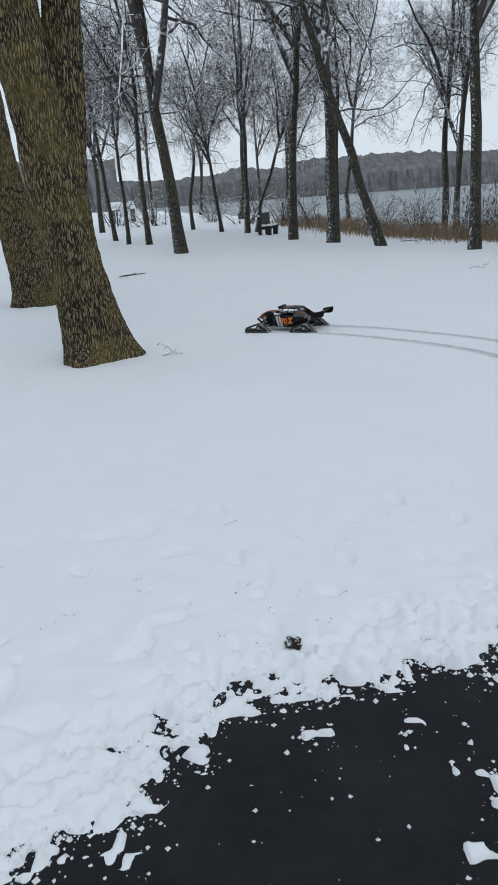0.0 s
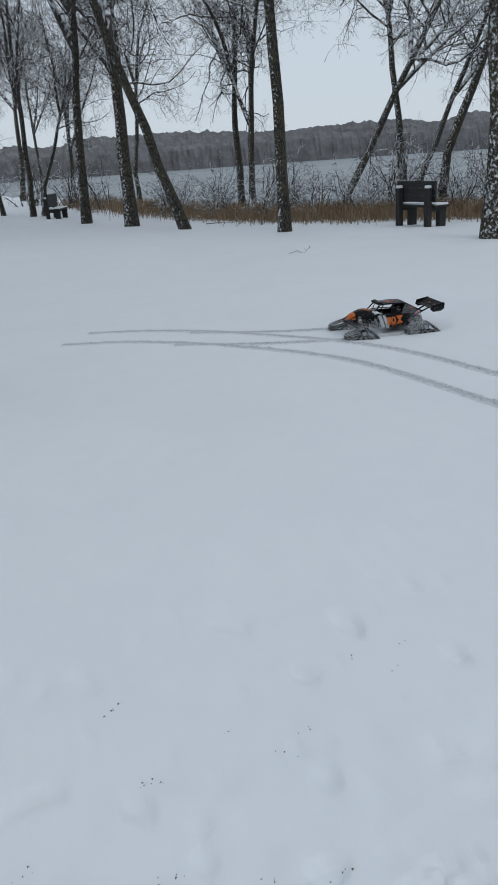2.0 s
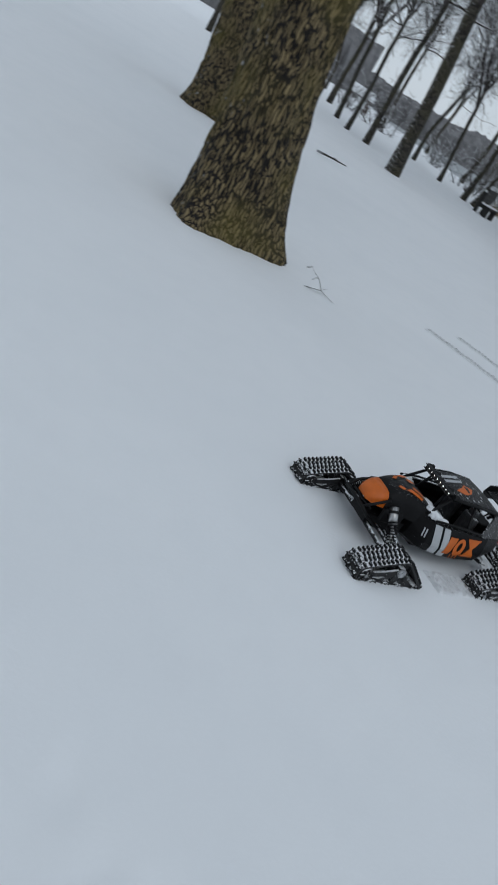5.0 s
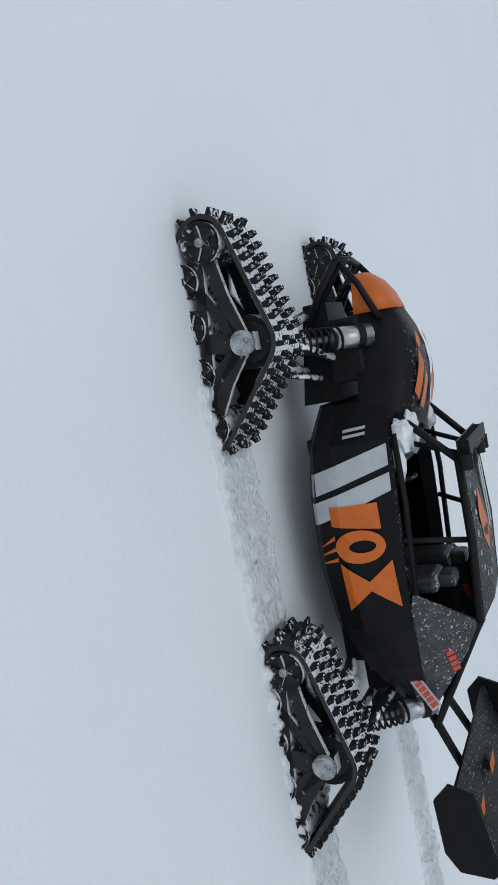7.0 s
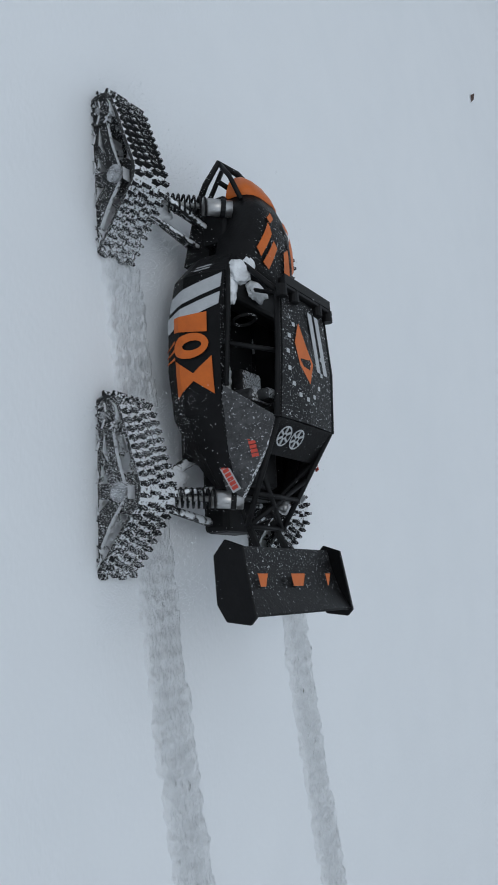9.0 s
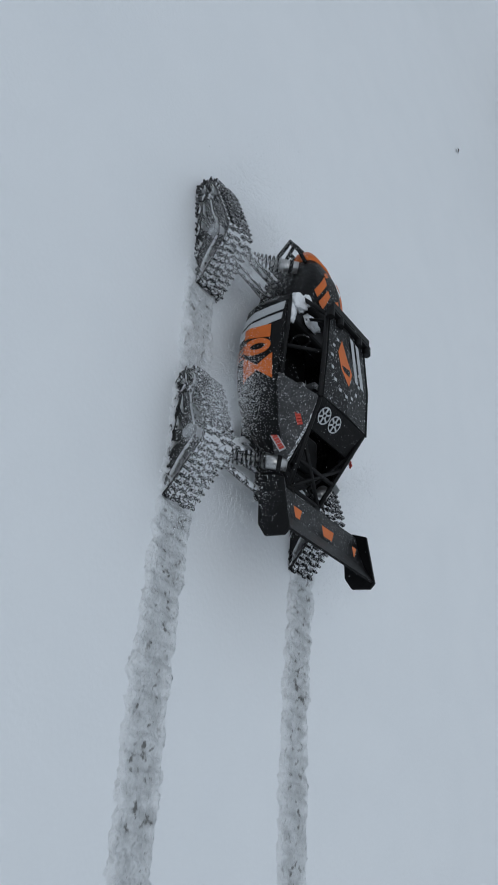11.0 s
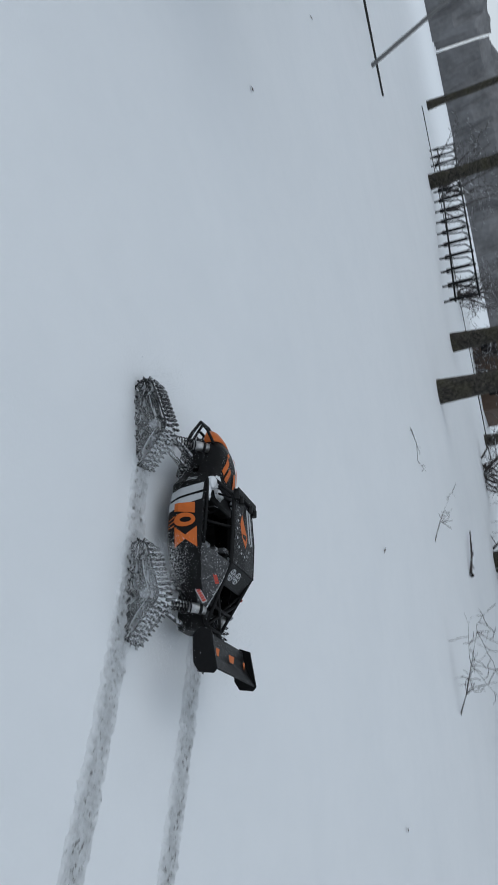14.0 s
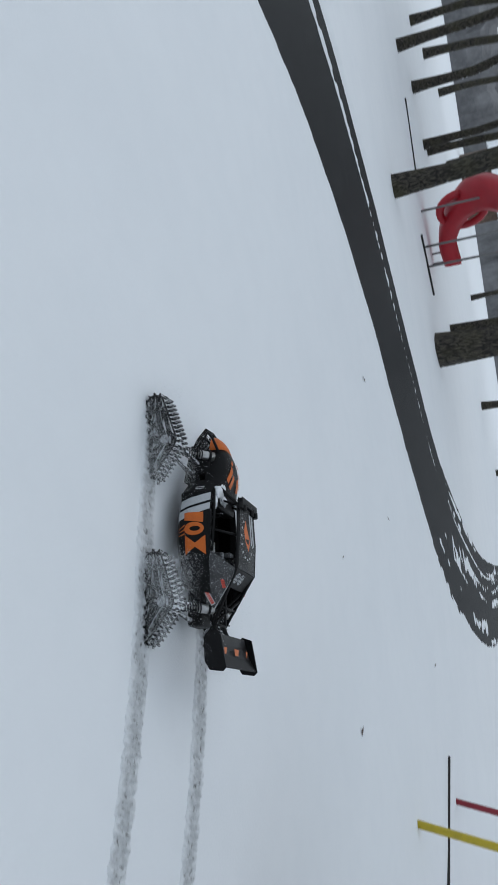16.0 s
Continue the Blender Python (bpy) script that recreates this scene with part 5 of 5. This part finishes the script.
tube(bm, [(-0.33, 0.16, 0.02), (-0.328, 0.16, 0.12)], 0.04, 12)
part("conduit", bm, M_PIPE, meter, "galvanised conduit pipe", True)

for x, y in ((-12.46, -3.71), (-12.87, -3.89)):
    ob = thing("timber_post", pose(x, y, 0, 0, 0, 48), "brown timber post standing in the snow", "post", "meter posts")
    bm = bmesh.new()
    box(bm, -0.07, -0.06, -0.15, 0.07, 0.06, 1.05 if x > -12.6 else 0.95, 0.02)
    part("post", bm, M_BROWN, ob)

for x, y, w, d, h, turn in ((-13.22, -4.64, 0.5, 0.38, 0.62, 62), (-13.92, -4.6, 0.55, 0.5, 0.6, 62)):
    ob = thing("utility_cabinet", pose(x, y, 0, 0, 0, turn), "dark green metal utility cabinet standing in snow", "utility cabinet", "green cabinets")
    bm = bmesh.new()
    box(bm, -w, -d / 2, -0.1, 0, d / 2, h, 0.025)
    part("housing", bm, M_GREEN, ob)
    bm = bmesh.new()
    box(bm, -w - 0.02, -d / 2 - 0.02, h - 0.12, 0.02, d / 2 + 0.02, h + 0.03, 0.02)
    part("lid", bm, M_GREEN, ob)


# playground
def pole(name, pts, r, material, parent):
    bm = bmesh.new()
    tube(bm, pts, r, 10)
    return part(name, bm, material, parent, "", True)


swing = thing("swing_set", pose(-19.14, -8.12, 0, 0, 0, 11.7), "red steel swing set with hanging black swings", "swing set")
for x in (-2.07, 2.07):
    for y in (-1.3, 1.05):
        pole("leg", [(x, y, -0.1), (x, -0.1, 2.6)], 0.036, M_POLE_RED if x > 0 else M_CHAIN, swing)
pole("crossbar", [(-2.3, -0.1, 2.6), (2.3, -0.1, 2.6)], 0.035, M_POLE_RED, swing)
for x in (-1.3, -0.3, 0.8):
    bm = bmesh.new()
    box(bm, x - 0.22, -0.2, 0.55, x + 0.22, 0.0, 0.62, 0.02)
    seat = part("swing_seat", bm, M_RUBBER, swing)
    for s in (-0.22, 0.22):
        pole("chain", [(x + s, -0.1, 0.6), (x + s, -0.1, 2.6)], 0.008, M_CHAIN, seat)

climber = thing("climbing_frame", pose(-14.6, -8.5, 0), "climbing frame with leaning yellow and red poles", "climbing frame")
pole("pole", [(0.85, 1.32, -0.1), (0.25, 1.65, 2.6)], 0.036, M_POLE_YELLOW, climber)
pole("pole", [(-0.75, -1.02, -0.1), (-1.35, -0.71, 2.6)], 0.036, M_POLE_RED, climber)
pole("top_rail", [(0.25, 1.65, 2.6), (-1.35, -0.71, 2.6)], 0.036, M_POLE_RED, climber)


def timber(a, b, half=0.035, top=0.03, label="dark landscape timber edging laid in the snow"):
    a, b = Vector((*a, 0)), Vector((*b, 0))
    bm = bmesh.new()
    box(bm, 0, -half, -0.08, (b - a).length, half, top, half * 0.2)
    me = bpy.data.meshes.new("timber_edging")
    bm.to_mesh(me)
    bm.free()
    me.materials.append(M_DARKWOOD)
    ob = new("timber_edging", me)
    ob.matrix_basis = Matrix.Translation(a) @ Matrix.Rotation(math.atan2(b.y - a.y, b.x - a.x), 4, "Z")
    tagged(ob, label, "timber edging", "play area edging")


timber((-21.7, -12.2), (-22.3, -7.5))
timber((-14.75, -9.5), (-15.6, -6.2), 0.008, 0.02)
timber((-16.9, -9.5), (-18.0, -8.4))
timber((-38.3, -15.8), (-39.7, -1.45))
timber((-7.3, -19.4), (-5.6, -19.85), 0.02, 0.03)
timber((-9.9, -19.0), (-8.6, -18.2))

slide = thing("slide", pose(-8.3, -20.2, 0, 0, 0, 35), "curved red plastic playground slide on thin steel legs", "slide")
bm = bmesh.new()
line = smooth_line([(-1.1, 0.3, 0.35), (-0.55, 0.0, 0.3), (0.1, 0.0, 0.55), (0.6, 0.25, 1.0), (0.75, 0.8, 1.5), (0.5, 1.4, 1.95), (0.0, 1.6, 2.3)], 6)
rows = []
for i, p in enumerate(line):
    d = Vector(line[min(i + 1, len(line) - 1)]) - Vector(line[max(i - 1, 0)])
    n = Vector((-d.y, d.x, 0)).normalized()
    rows.append([Vector(p) + n * s + Vector((0, 0, h)) for s, h in ((-0.36, 0.3), (-0.33, 0.06), (-0.2, -0.04), (0.2, -0.04), (0.33, 0.06), (0.36, 0.3), (0.39, 0.3), (0.36, 0.0), (0.2, -0.09), (-0.2, -0.09), (-0.36, 0.0), (-0.39, 0.3), (-0.36, 0.3))])
loft(bm, rows)
part("chute", bm, M_SLIDE, slide, "", True)
bm = bmesh.new()
ring = [Vector((0.2 + 0.42 * math.cos(a), 0.1, 0.85 + 0.5 * math.sin(a))) for a in [k * math.tau / 24 for k in range(25)]]
tube(bm, ring, 0.09, 10)
part("hoop", bm, M_SLIDE, slide, "", True)
for x, y in ((-0.9, 0.4), (-0.9, 0.0), (0.7, 0.6), (0.0, 1.7), (0.55, 1.75)):
    pole("leg", [(x, y, -0.1), (x, y, 0.32 if x < -0.5 else 2.2)], 0.025, M_CHAIN, slide)

# timber border of a planting bed with snowy evergreens in it
def border_beam(a, b):
    a, b = Vector((*a, 0)), Vector((*b, 0))
    bm = bmesh.new()
    box(bm, -0.07, -0.07, -0.1, (b - a).length, 0.07, 0.2, 0.015)
    me = bpy.data.meshes.new("border_beam")
    bm.to_mesh(me)
    bm.free()
    me.materials.append(M_BROWN2)
    ob = new("border_beam", me)
    ob.matrix_basis = Matrix.Translation(a) @ Matrix.Rotation(math.atan2(b.y - a.y, b.x - a.x), 4, "Z")
    tagged(ob, "weathered brown timber border of a snowy planting bed", "timber border", "planting bed border")


border_beam((-20.1, 8.4), (-23.3, 9.3))
border_beam((-20.02, 8.56), (-18.3, 11.0))


def evergreen(m, seed):
    rng = random.Random(seed)
    V, F = [], []
    for _ in range(900):
        d = Vector((rng.gauss(0, 1), rng.gauss(0, 1), rng.gauss(0, 0.8))).normalized()
        r = rng.uniform(0.35, 1.0) ** 0.5
        c = Vector((d.x * 0.5, d.y * 0.5, 0.5 + d.z * 0.5)) * r
        e = (d + Vector((rng.gauss(0, 0.5), rng.gauss(0, 0.5), rng.gauss(0.2, 0.5)))).normalized() * 0.13
        s = e.orthogonal().normalized() * 0.03
        o = len(V)
        V += [c - s, c + s, c + e]
        F.append((o, o + 1, o + 2))
    ob = mesh_object("evergreen_shrub", V, F, M_EVERGREEN)
    ob.matrix_basis = m
    tagged(ob, "low dark evergreen shrub loaded with snow", "shrub", "evergreen shrubs")


evergreen(pose(-22.9, 10.3, 0), 1)
evergreen(pose(-21.7, 10.4, 0), 2)
evergreen(pose(-20.4, 10.6, -0.1), 3)
evergreen(pose(-19.3, 12.0, -0.1), 4)


# shelters far off between the trunks
def hut(m, w, d, h, roof_h, label, walls, name="hut"):
    ob = thing(name, m, label, "hut")
    bm = bmesh.new()
    if walls:
        box(bm, -w / 2, -d / 2, -0.2, w / 2, d / 2, h)
        part("wall", bm, M_BROWN2, ob)
    else:
        bm.free()
        for x in (-w / 2, w / 2):
            for y in (-d / 2, d / 2):
                pole("post", [(x, y, -0.2), (x, y, h)], 0.09, M_BROWN, ob)
    bm = bmesh.new()
    b = [bm.verts.new(p) for p in ((-w * 0.6, -d * 0.65, h), (w * 0.6, -d * 0.65, h), (w * 0.6, d * 0.65, h), (-w * 0.6, d * 0.65, h), (-w * 0.6, 0, h + roof_h), (w * 0.6, 0, h + roof_h))]
    for f in ((0, 1, 5, 4), (2, 3, 4, 5), (0, 4, 3), (1, 2, 5), (3, 2, 1, 0)):
        bm.faces.new([b[k] for k in f])
    part("roof", bm, M_SNOW, ob, "snow-covered gable roof")
    if walls:
        for x in (-w * 0.25, w * 0.25):
            bm = bmesh.new()
            box(bm, x - w * 0.08, -d / 2 - 0.04, h * 0.36, x + w * 0.08, -d / 2 + 0.02, h * 0.8, 0.02)
            part("window", bm, M_CAGE, ob)


hut(pose(-8.6, 62, -0.3), 1.6, 1.5, 1.3, 0.6, "open picnic shelter with a snowy roof among trees", False, "picnic_shelter")
hut(pose(-4.0, -80, 0, 0, 0, 10), 6, 5, 2.6, 1.8, "far brown hut with a snow-covered roof", True)
hut(pose(-44, -5.6, -0.2, 0, 0, 80), 3.6, 2.6, 1.5, 0.7, "far brown hut with a snow-covered roof", True)


# low fence beyond the playground
fence = thing("fence", pose(-37.6, -13.6, 0, 0, 0, 44), "low dark steel fence beyond the playground", "fence")
for k in range(15):
    pole("post", [(0.85 * k, 0, -0.1), (0.85 * k, 0, 0.95)], 0.03, M_CAGE, fence)
    if k < 14:
        pole("hoop", [(0.85 * k + 0.1, 0, 0.15), (0.85 * k + 0.2, 0.05, 0.75), (0.85 * k + 0.42, 0.1, 0.9), (0.85 * k + 0.65, 0.05, 0.75), (0.85 * k + 0.75, 0, 0.15)], 0.022, M_CAGE, fence)
for z in (0.3, 0.9):
    pole("rail", [(-0.1, 0, z), (12.0, 0, z)], 0.025, M_CAGE, fence)


# ---------------------------------------------------------------- the buggy's way and its trail
CAR_ROWS = [
    (0.0, 0.55, 9.27, 154.9),
    (0.5, 0.55, 9.18, 155.4),
    (1.0, 1.16, 8.78, 150.3),
    (1.5, 2.04, 8.29, 160.8),
    (2.0, 2.94, 8.03, 174.8),
    (2.5, 3.53, 7.96, 195.9),
    (3.0, 3.19, 7.84, 202.9),
    (3.5, 2.62, 7.57, 216.6),
    (4.0, 1.76, 6.91, 218.4),
    (6.5, -1.55, 4.33, 215.4),
    (7.0, -1.95, 4.03, 215.3),
    (7.5, -2.41, 3.69, 215.1),
    (8.0, -3.06, 3.22, 214.6),
    (8.7, -3.85, 2.72, 208.0),
    (9.3, -4.78, 2.18, 191.0),
    (9.9, -5.75, 2.08, 180.0),
    (10.5, -6.62, 2.14, 178.4),
    (11.0, -7.02, 2.14, 176.1),
    (11.5, -7.53, 2.16, 172.8),
    (12.0, -8.10, 2.18, 177.9),
    (12.5, -8.76, 2.11, 186.1),
    (13.0, -9.93, 1.81, 205.9),
    (13.5, -10.75, 1.05, 227.1),
    (14.0, -11.36, 0.14, 249.4),
    (14.5, -11.52, -0.99, 269.6),
    (15.0, -11.35, -2.15, 291.2),
    (15.5, -10.67, -3.09, 308.5),
    (16.0, -9.81, -3.88, 327.3),
]
CT = np.array([r[0] for r in CAR_ROWS])
CP = np.array([r[1:] for r in CAR_ROWS])


def car_at(t):
    """Place and heading of the buggy at t, along a smooth curve through its rows."""
    i = int(np.clip(np.searchsorted(CT, t) - 1, 0, len(CT) - 2))
    g = np.gradient(CP, CT, axis=0)
    h = CT[i + 1] - CT[i]
    u = (t - CT[i]) / h
    return (2 * u ** 3 - 3 * u ** 2 + 1) * CP[i] + (u ** 3 - 2 * u ** 2 + u) * h * g[i] + (3 * u ** 2 - 2 * u ** 3) * CP[i + 1] + (u ** 3 - u ** 2) * h * g[i + 1]


def rut_mesh(seed, material, length=0.25):
    """A stretch of pressed snow with the bars of the belt printed into it and low crumbly edges."""
    nx, ny = 40, 25
    V, F = [], []
    for i in range(nx):
        x = (i / (nx - 1) - 0.5) * length
        for j in range(ny):
            y = (j / (ny - 1) - 0.5) * 0.136
            a = abs(y)
            inside = min(1.0, max(0.0, (0.052 - a) / 0.010))
            print_bar = 0.0055 * inside * (math.sin(x * math.tau / 0.0332 + 2.2 * noise.noise((x * 9, y * 14, seed))) > 0.15 + 0.5 * noise.noise((x * 30, y * 30, seed + 3)))
            edge = 0.005 * math.exp(-((a - 0.050) / 0.006) ** 2) * max(0.0, 0.5 + 1.6 * noise.noise((x * 34 + seed * 3, y * 4, 0)))
            crumb = 0.018 * max(0.0, noise.noise((x * 75 + seed * 9, y * 75, 1)) - 0.22) + 0.003 * noise.noise((x * 150 + seed, y * 150, 2))
            rim = 0.051 + 0.014 * noise.noise((x * 40 + seed * 5, 7 if y > 0 else 2, 0)) + 0.006 * noise.noise((x * 110, 5 if y > 0 else 1, seed))
            fall = -0.02 if j in (0, ny - 1) else -0.010 * min(1.5, max(0.0, (a - rim) / 0.006))
            fall += -0.008 if i in (0, nx - 1) else 0.0
            V.append((x, y + 0.006 * noise.noise((x * 22, seed, y * 9)), 0.002 + print_bar + edge + crumb * min(1.0, 0.4 + inside) + fall))
    for i in range(nx - 1):
        for j in range(ny - 1):
            q = i * ny + j
            F.append((q, q + ny, q + ny + 1, q + 1))
    me = bpy.data.meshes.new("rut")
    me.from_pydata(V, [], F)
    me.materials.append(material)
    me.polygons.foreach_set("use_smooth", [True] * len(me.polygons))
    return me


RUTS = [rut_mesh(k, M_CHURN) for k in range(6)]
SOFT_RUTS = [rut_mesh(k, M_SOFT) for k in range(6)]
rut_rows = []


def lay_ruts(samples, step=0.185, keyed=True):
    """Ruts under both tracks along samples (time, x, y, heading); each heaves up as the track passes over it."""
    for side in (0.245, -0.245):
        last, k = None, 0
        for t, x, y, h in samples:
            a = radians(h)
            p = np.array([x - math.sin(a) * side, y + math.cos(a) * side])
            if last is not None and np.hypot(*(p - last)) < step:
                continue
            ang = math.degrees(math.atan2(*(p - last)[::-1])) if last is not None else h
            last = p
            k += 1
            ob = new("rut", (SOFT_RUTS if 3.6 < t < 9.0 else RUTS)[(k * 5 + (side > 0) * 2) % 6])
            z = float(ground_height(np.array([p[0]]), np.array([p[1]]))[0])
            tagged(ob, "crumbled rut of pressed snow from a rubber track", "snow rut", kind="stuff")
            up = pose(p[0], p[1], z + 0.001, 0, 0, ang)
            if keyed:
                rut_rows.append((ob, t, up, pose(p[0], p[1], z - 0.09, 0, 0, ang)))
            else:
                ob.matrix_basis = up


before = smooth_line([(3.1, 3.0), (2.95, 4.3), (2.82, 5.75), (2.44, 7.3), (1.66, 8.42), (0.95, 9.05), (0.28, 9.4)], 40)
db = np.gradient(before, axis=0)
lay_ruts([(0, p[0], p[1], math.degrees(math.atan2(d[1], d[0]))) for p, d in zip(before, db)], keyed=False)


def contact(t0, t1, reach):
    out = []
    for t in np.arange(t0, t1, 0.02):
        x, y, h = car_at(t)
        a = radians(h)
        out.append((t, x + math.cos(a) * reach, y + math.sin(a) * reach, h))
    return out


lay_ruts(contact(0.9, 2.6, -0.3))
lay_ruts(contact(3.1, 16.0, 0.3))


# ---------------------------------------------------------------- snow thrown up by the tracks
def spray(seed, count, spread, wide, high):
    """Grains of snow in loose swarms that thin out upwards and to the rear."""
    rng = random.Random(seed)
    V, F = [], []
    cores = [(rng.uniform(-spread, 0.10), rng.gauss(0, wide), rng.uniform(0.0, high)) for _ in range(26)]
    for k in range(count):
        if k % 3:
            q = cores[rng.randrange(26)]
            c = Vector((q[0] + rng.gauss(0, 0.035), q[1] + rng.gauss(0, 0.025), abs(q[2] + rng.gauss(0, 0.028))))
        else:
            c = Vector((0.06 - rng.random() ** 1.5 * spread * 1.3, rng.gauss(0, wide * 1.2), 0.01 + abs(rng.gauss(0, high * 0.55))))
        r = rng.uniform(0.0004, 0.0009) * (2.2 if rng.random() < 0.02 else 1)
        o = len(V)
        V += [c + Vector(d) * r * rng.uniform(0.7, 1.3) for d in ((1, 0, 0), (-0.5, 0.85, 0), (-0.5, -0.85, 0), (0, 0, 1.2))]
        F += [(o, o + 1, o + 3), (o + 1, o + 2, o + 3), (o + 2, o, o + 3), (o + 2, o + 1, o)]
    ob = mesh_object("snow_spray", V, F, M_CLUMP)
    return tagged(ob, "loose white snow thrown up by a rubber track", "snow spray", kind="stuff")


SPRAYS = [(spray(21, 30000, 0.26, 0.042, 0.14), 0.36, 0.245), (spray(22, 16000, 0.26, 0.05, 0.12), 0.36, -0.24), (spray(23, 32000, 0.30, 0.038, 0.14), -0.20, 0.258), (spray(24, 18000, 0.30, 0.045, 0.12), -0.20, -0.245), (spray(25, 8000, 0.14, 0.05, 0.12), 0.34, 0.12)]
SPRAY_UP = [(0.0, 0), (0.7, 0), (1.1, 1), (2.3, 1), (2.6, 0.2), (3.0, 0.7), (3.5, 1), (4.2, 1), (5.0, 0.7), (5.8, 0), (7.3, 0), (7.9, 1), (10.0, 0.8), (10.5, 0.85), (11.0, 1.1), (11.6, 1.1), (12.0, 0.8), (12.5, 1), (16.0, 1)]
STEER = [(0.0, 0), (0.5, 0), (1.0, -8), (1.5, -22), (2.0, -12), (2.5, 16), (3.0, 20), (3.5, 14), (4.0, 6), (6.5, 0), (7.5, 0), (8.0, 2), (10.5, 4), (11.0, 8), (11.5, -6), (12.0, 10), (12.5, 12), (13.0, 10), (13.5, 8), (14.0, 8), (14.5, 8), (15.0, 8), (15.5, 7), (16.0, 7)]

# the shell leans as the tracks bite
LEAN_T, LEAN = (0.0, 6.0, 6.5, 7.5, 8.0, 8.7, 9.9, 12.5, 13.5, 14.5, 16.0), (0.0, 0.0, 1.3, 0.9, -1.8, -1.5, 0.0, 0.5, 2.0, 3.6, 3.1)


def motions():
    walk(buggy, [(t, pose(x, y, -0.049, float(np.interp(t, LEAN_T, LEAN)), 0, h)) for t, x, y, h in CAR_ROWS])
    for unit in UNITS[:2]:
        base = unit.matrix_basis.copy()
        walk(unit, [(t, base @ pose(0, 0, 0, 0, 0, a)) for t, a in STEER])
    for ob, t, up, down in rut_rows:
        rows = [(0.0, down), (max(0.1, t - 0.06), down)] + ([(t + 0.1, up)] if t < 15.75 else []) + [(16.0, up)]
        walk(ob, rows)
    for k, (ob, ox, oy) in enumerate(SPRAYS):
        rows = []
        for t in np.arange(0, 16.01, 0.25):
            x, y, h = car_at(float(t))
            a = radians(h)
            lift = np.interp(t, [r[0] for r in SPRAY_UP], [r[1] for r in SPRAY_UP])
            z = -0.45 + 0.45 * lift + 0.012 * math.sin(t * 9 + k)
            rows.append((float(t), pose(x + math.cos(a) * ox - math.sin(a) * oy, y + math.sin(a) * ox + math.cos(a) * oy, z, 0, 0, h + 6 * math.sin(t * 7 + k))))
        walk(ob, rows)


motions()
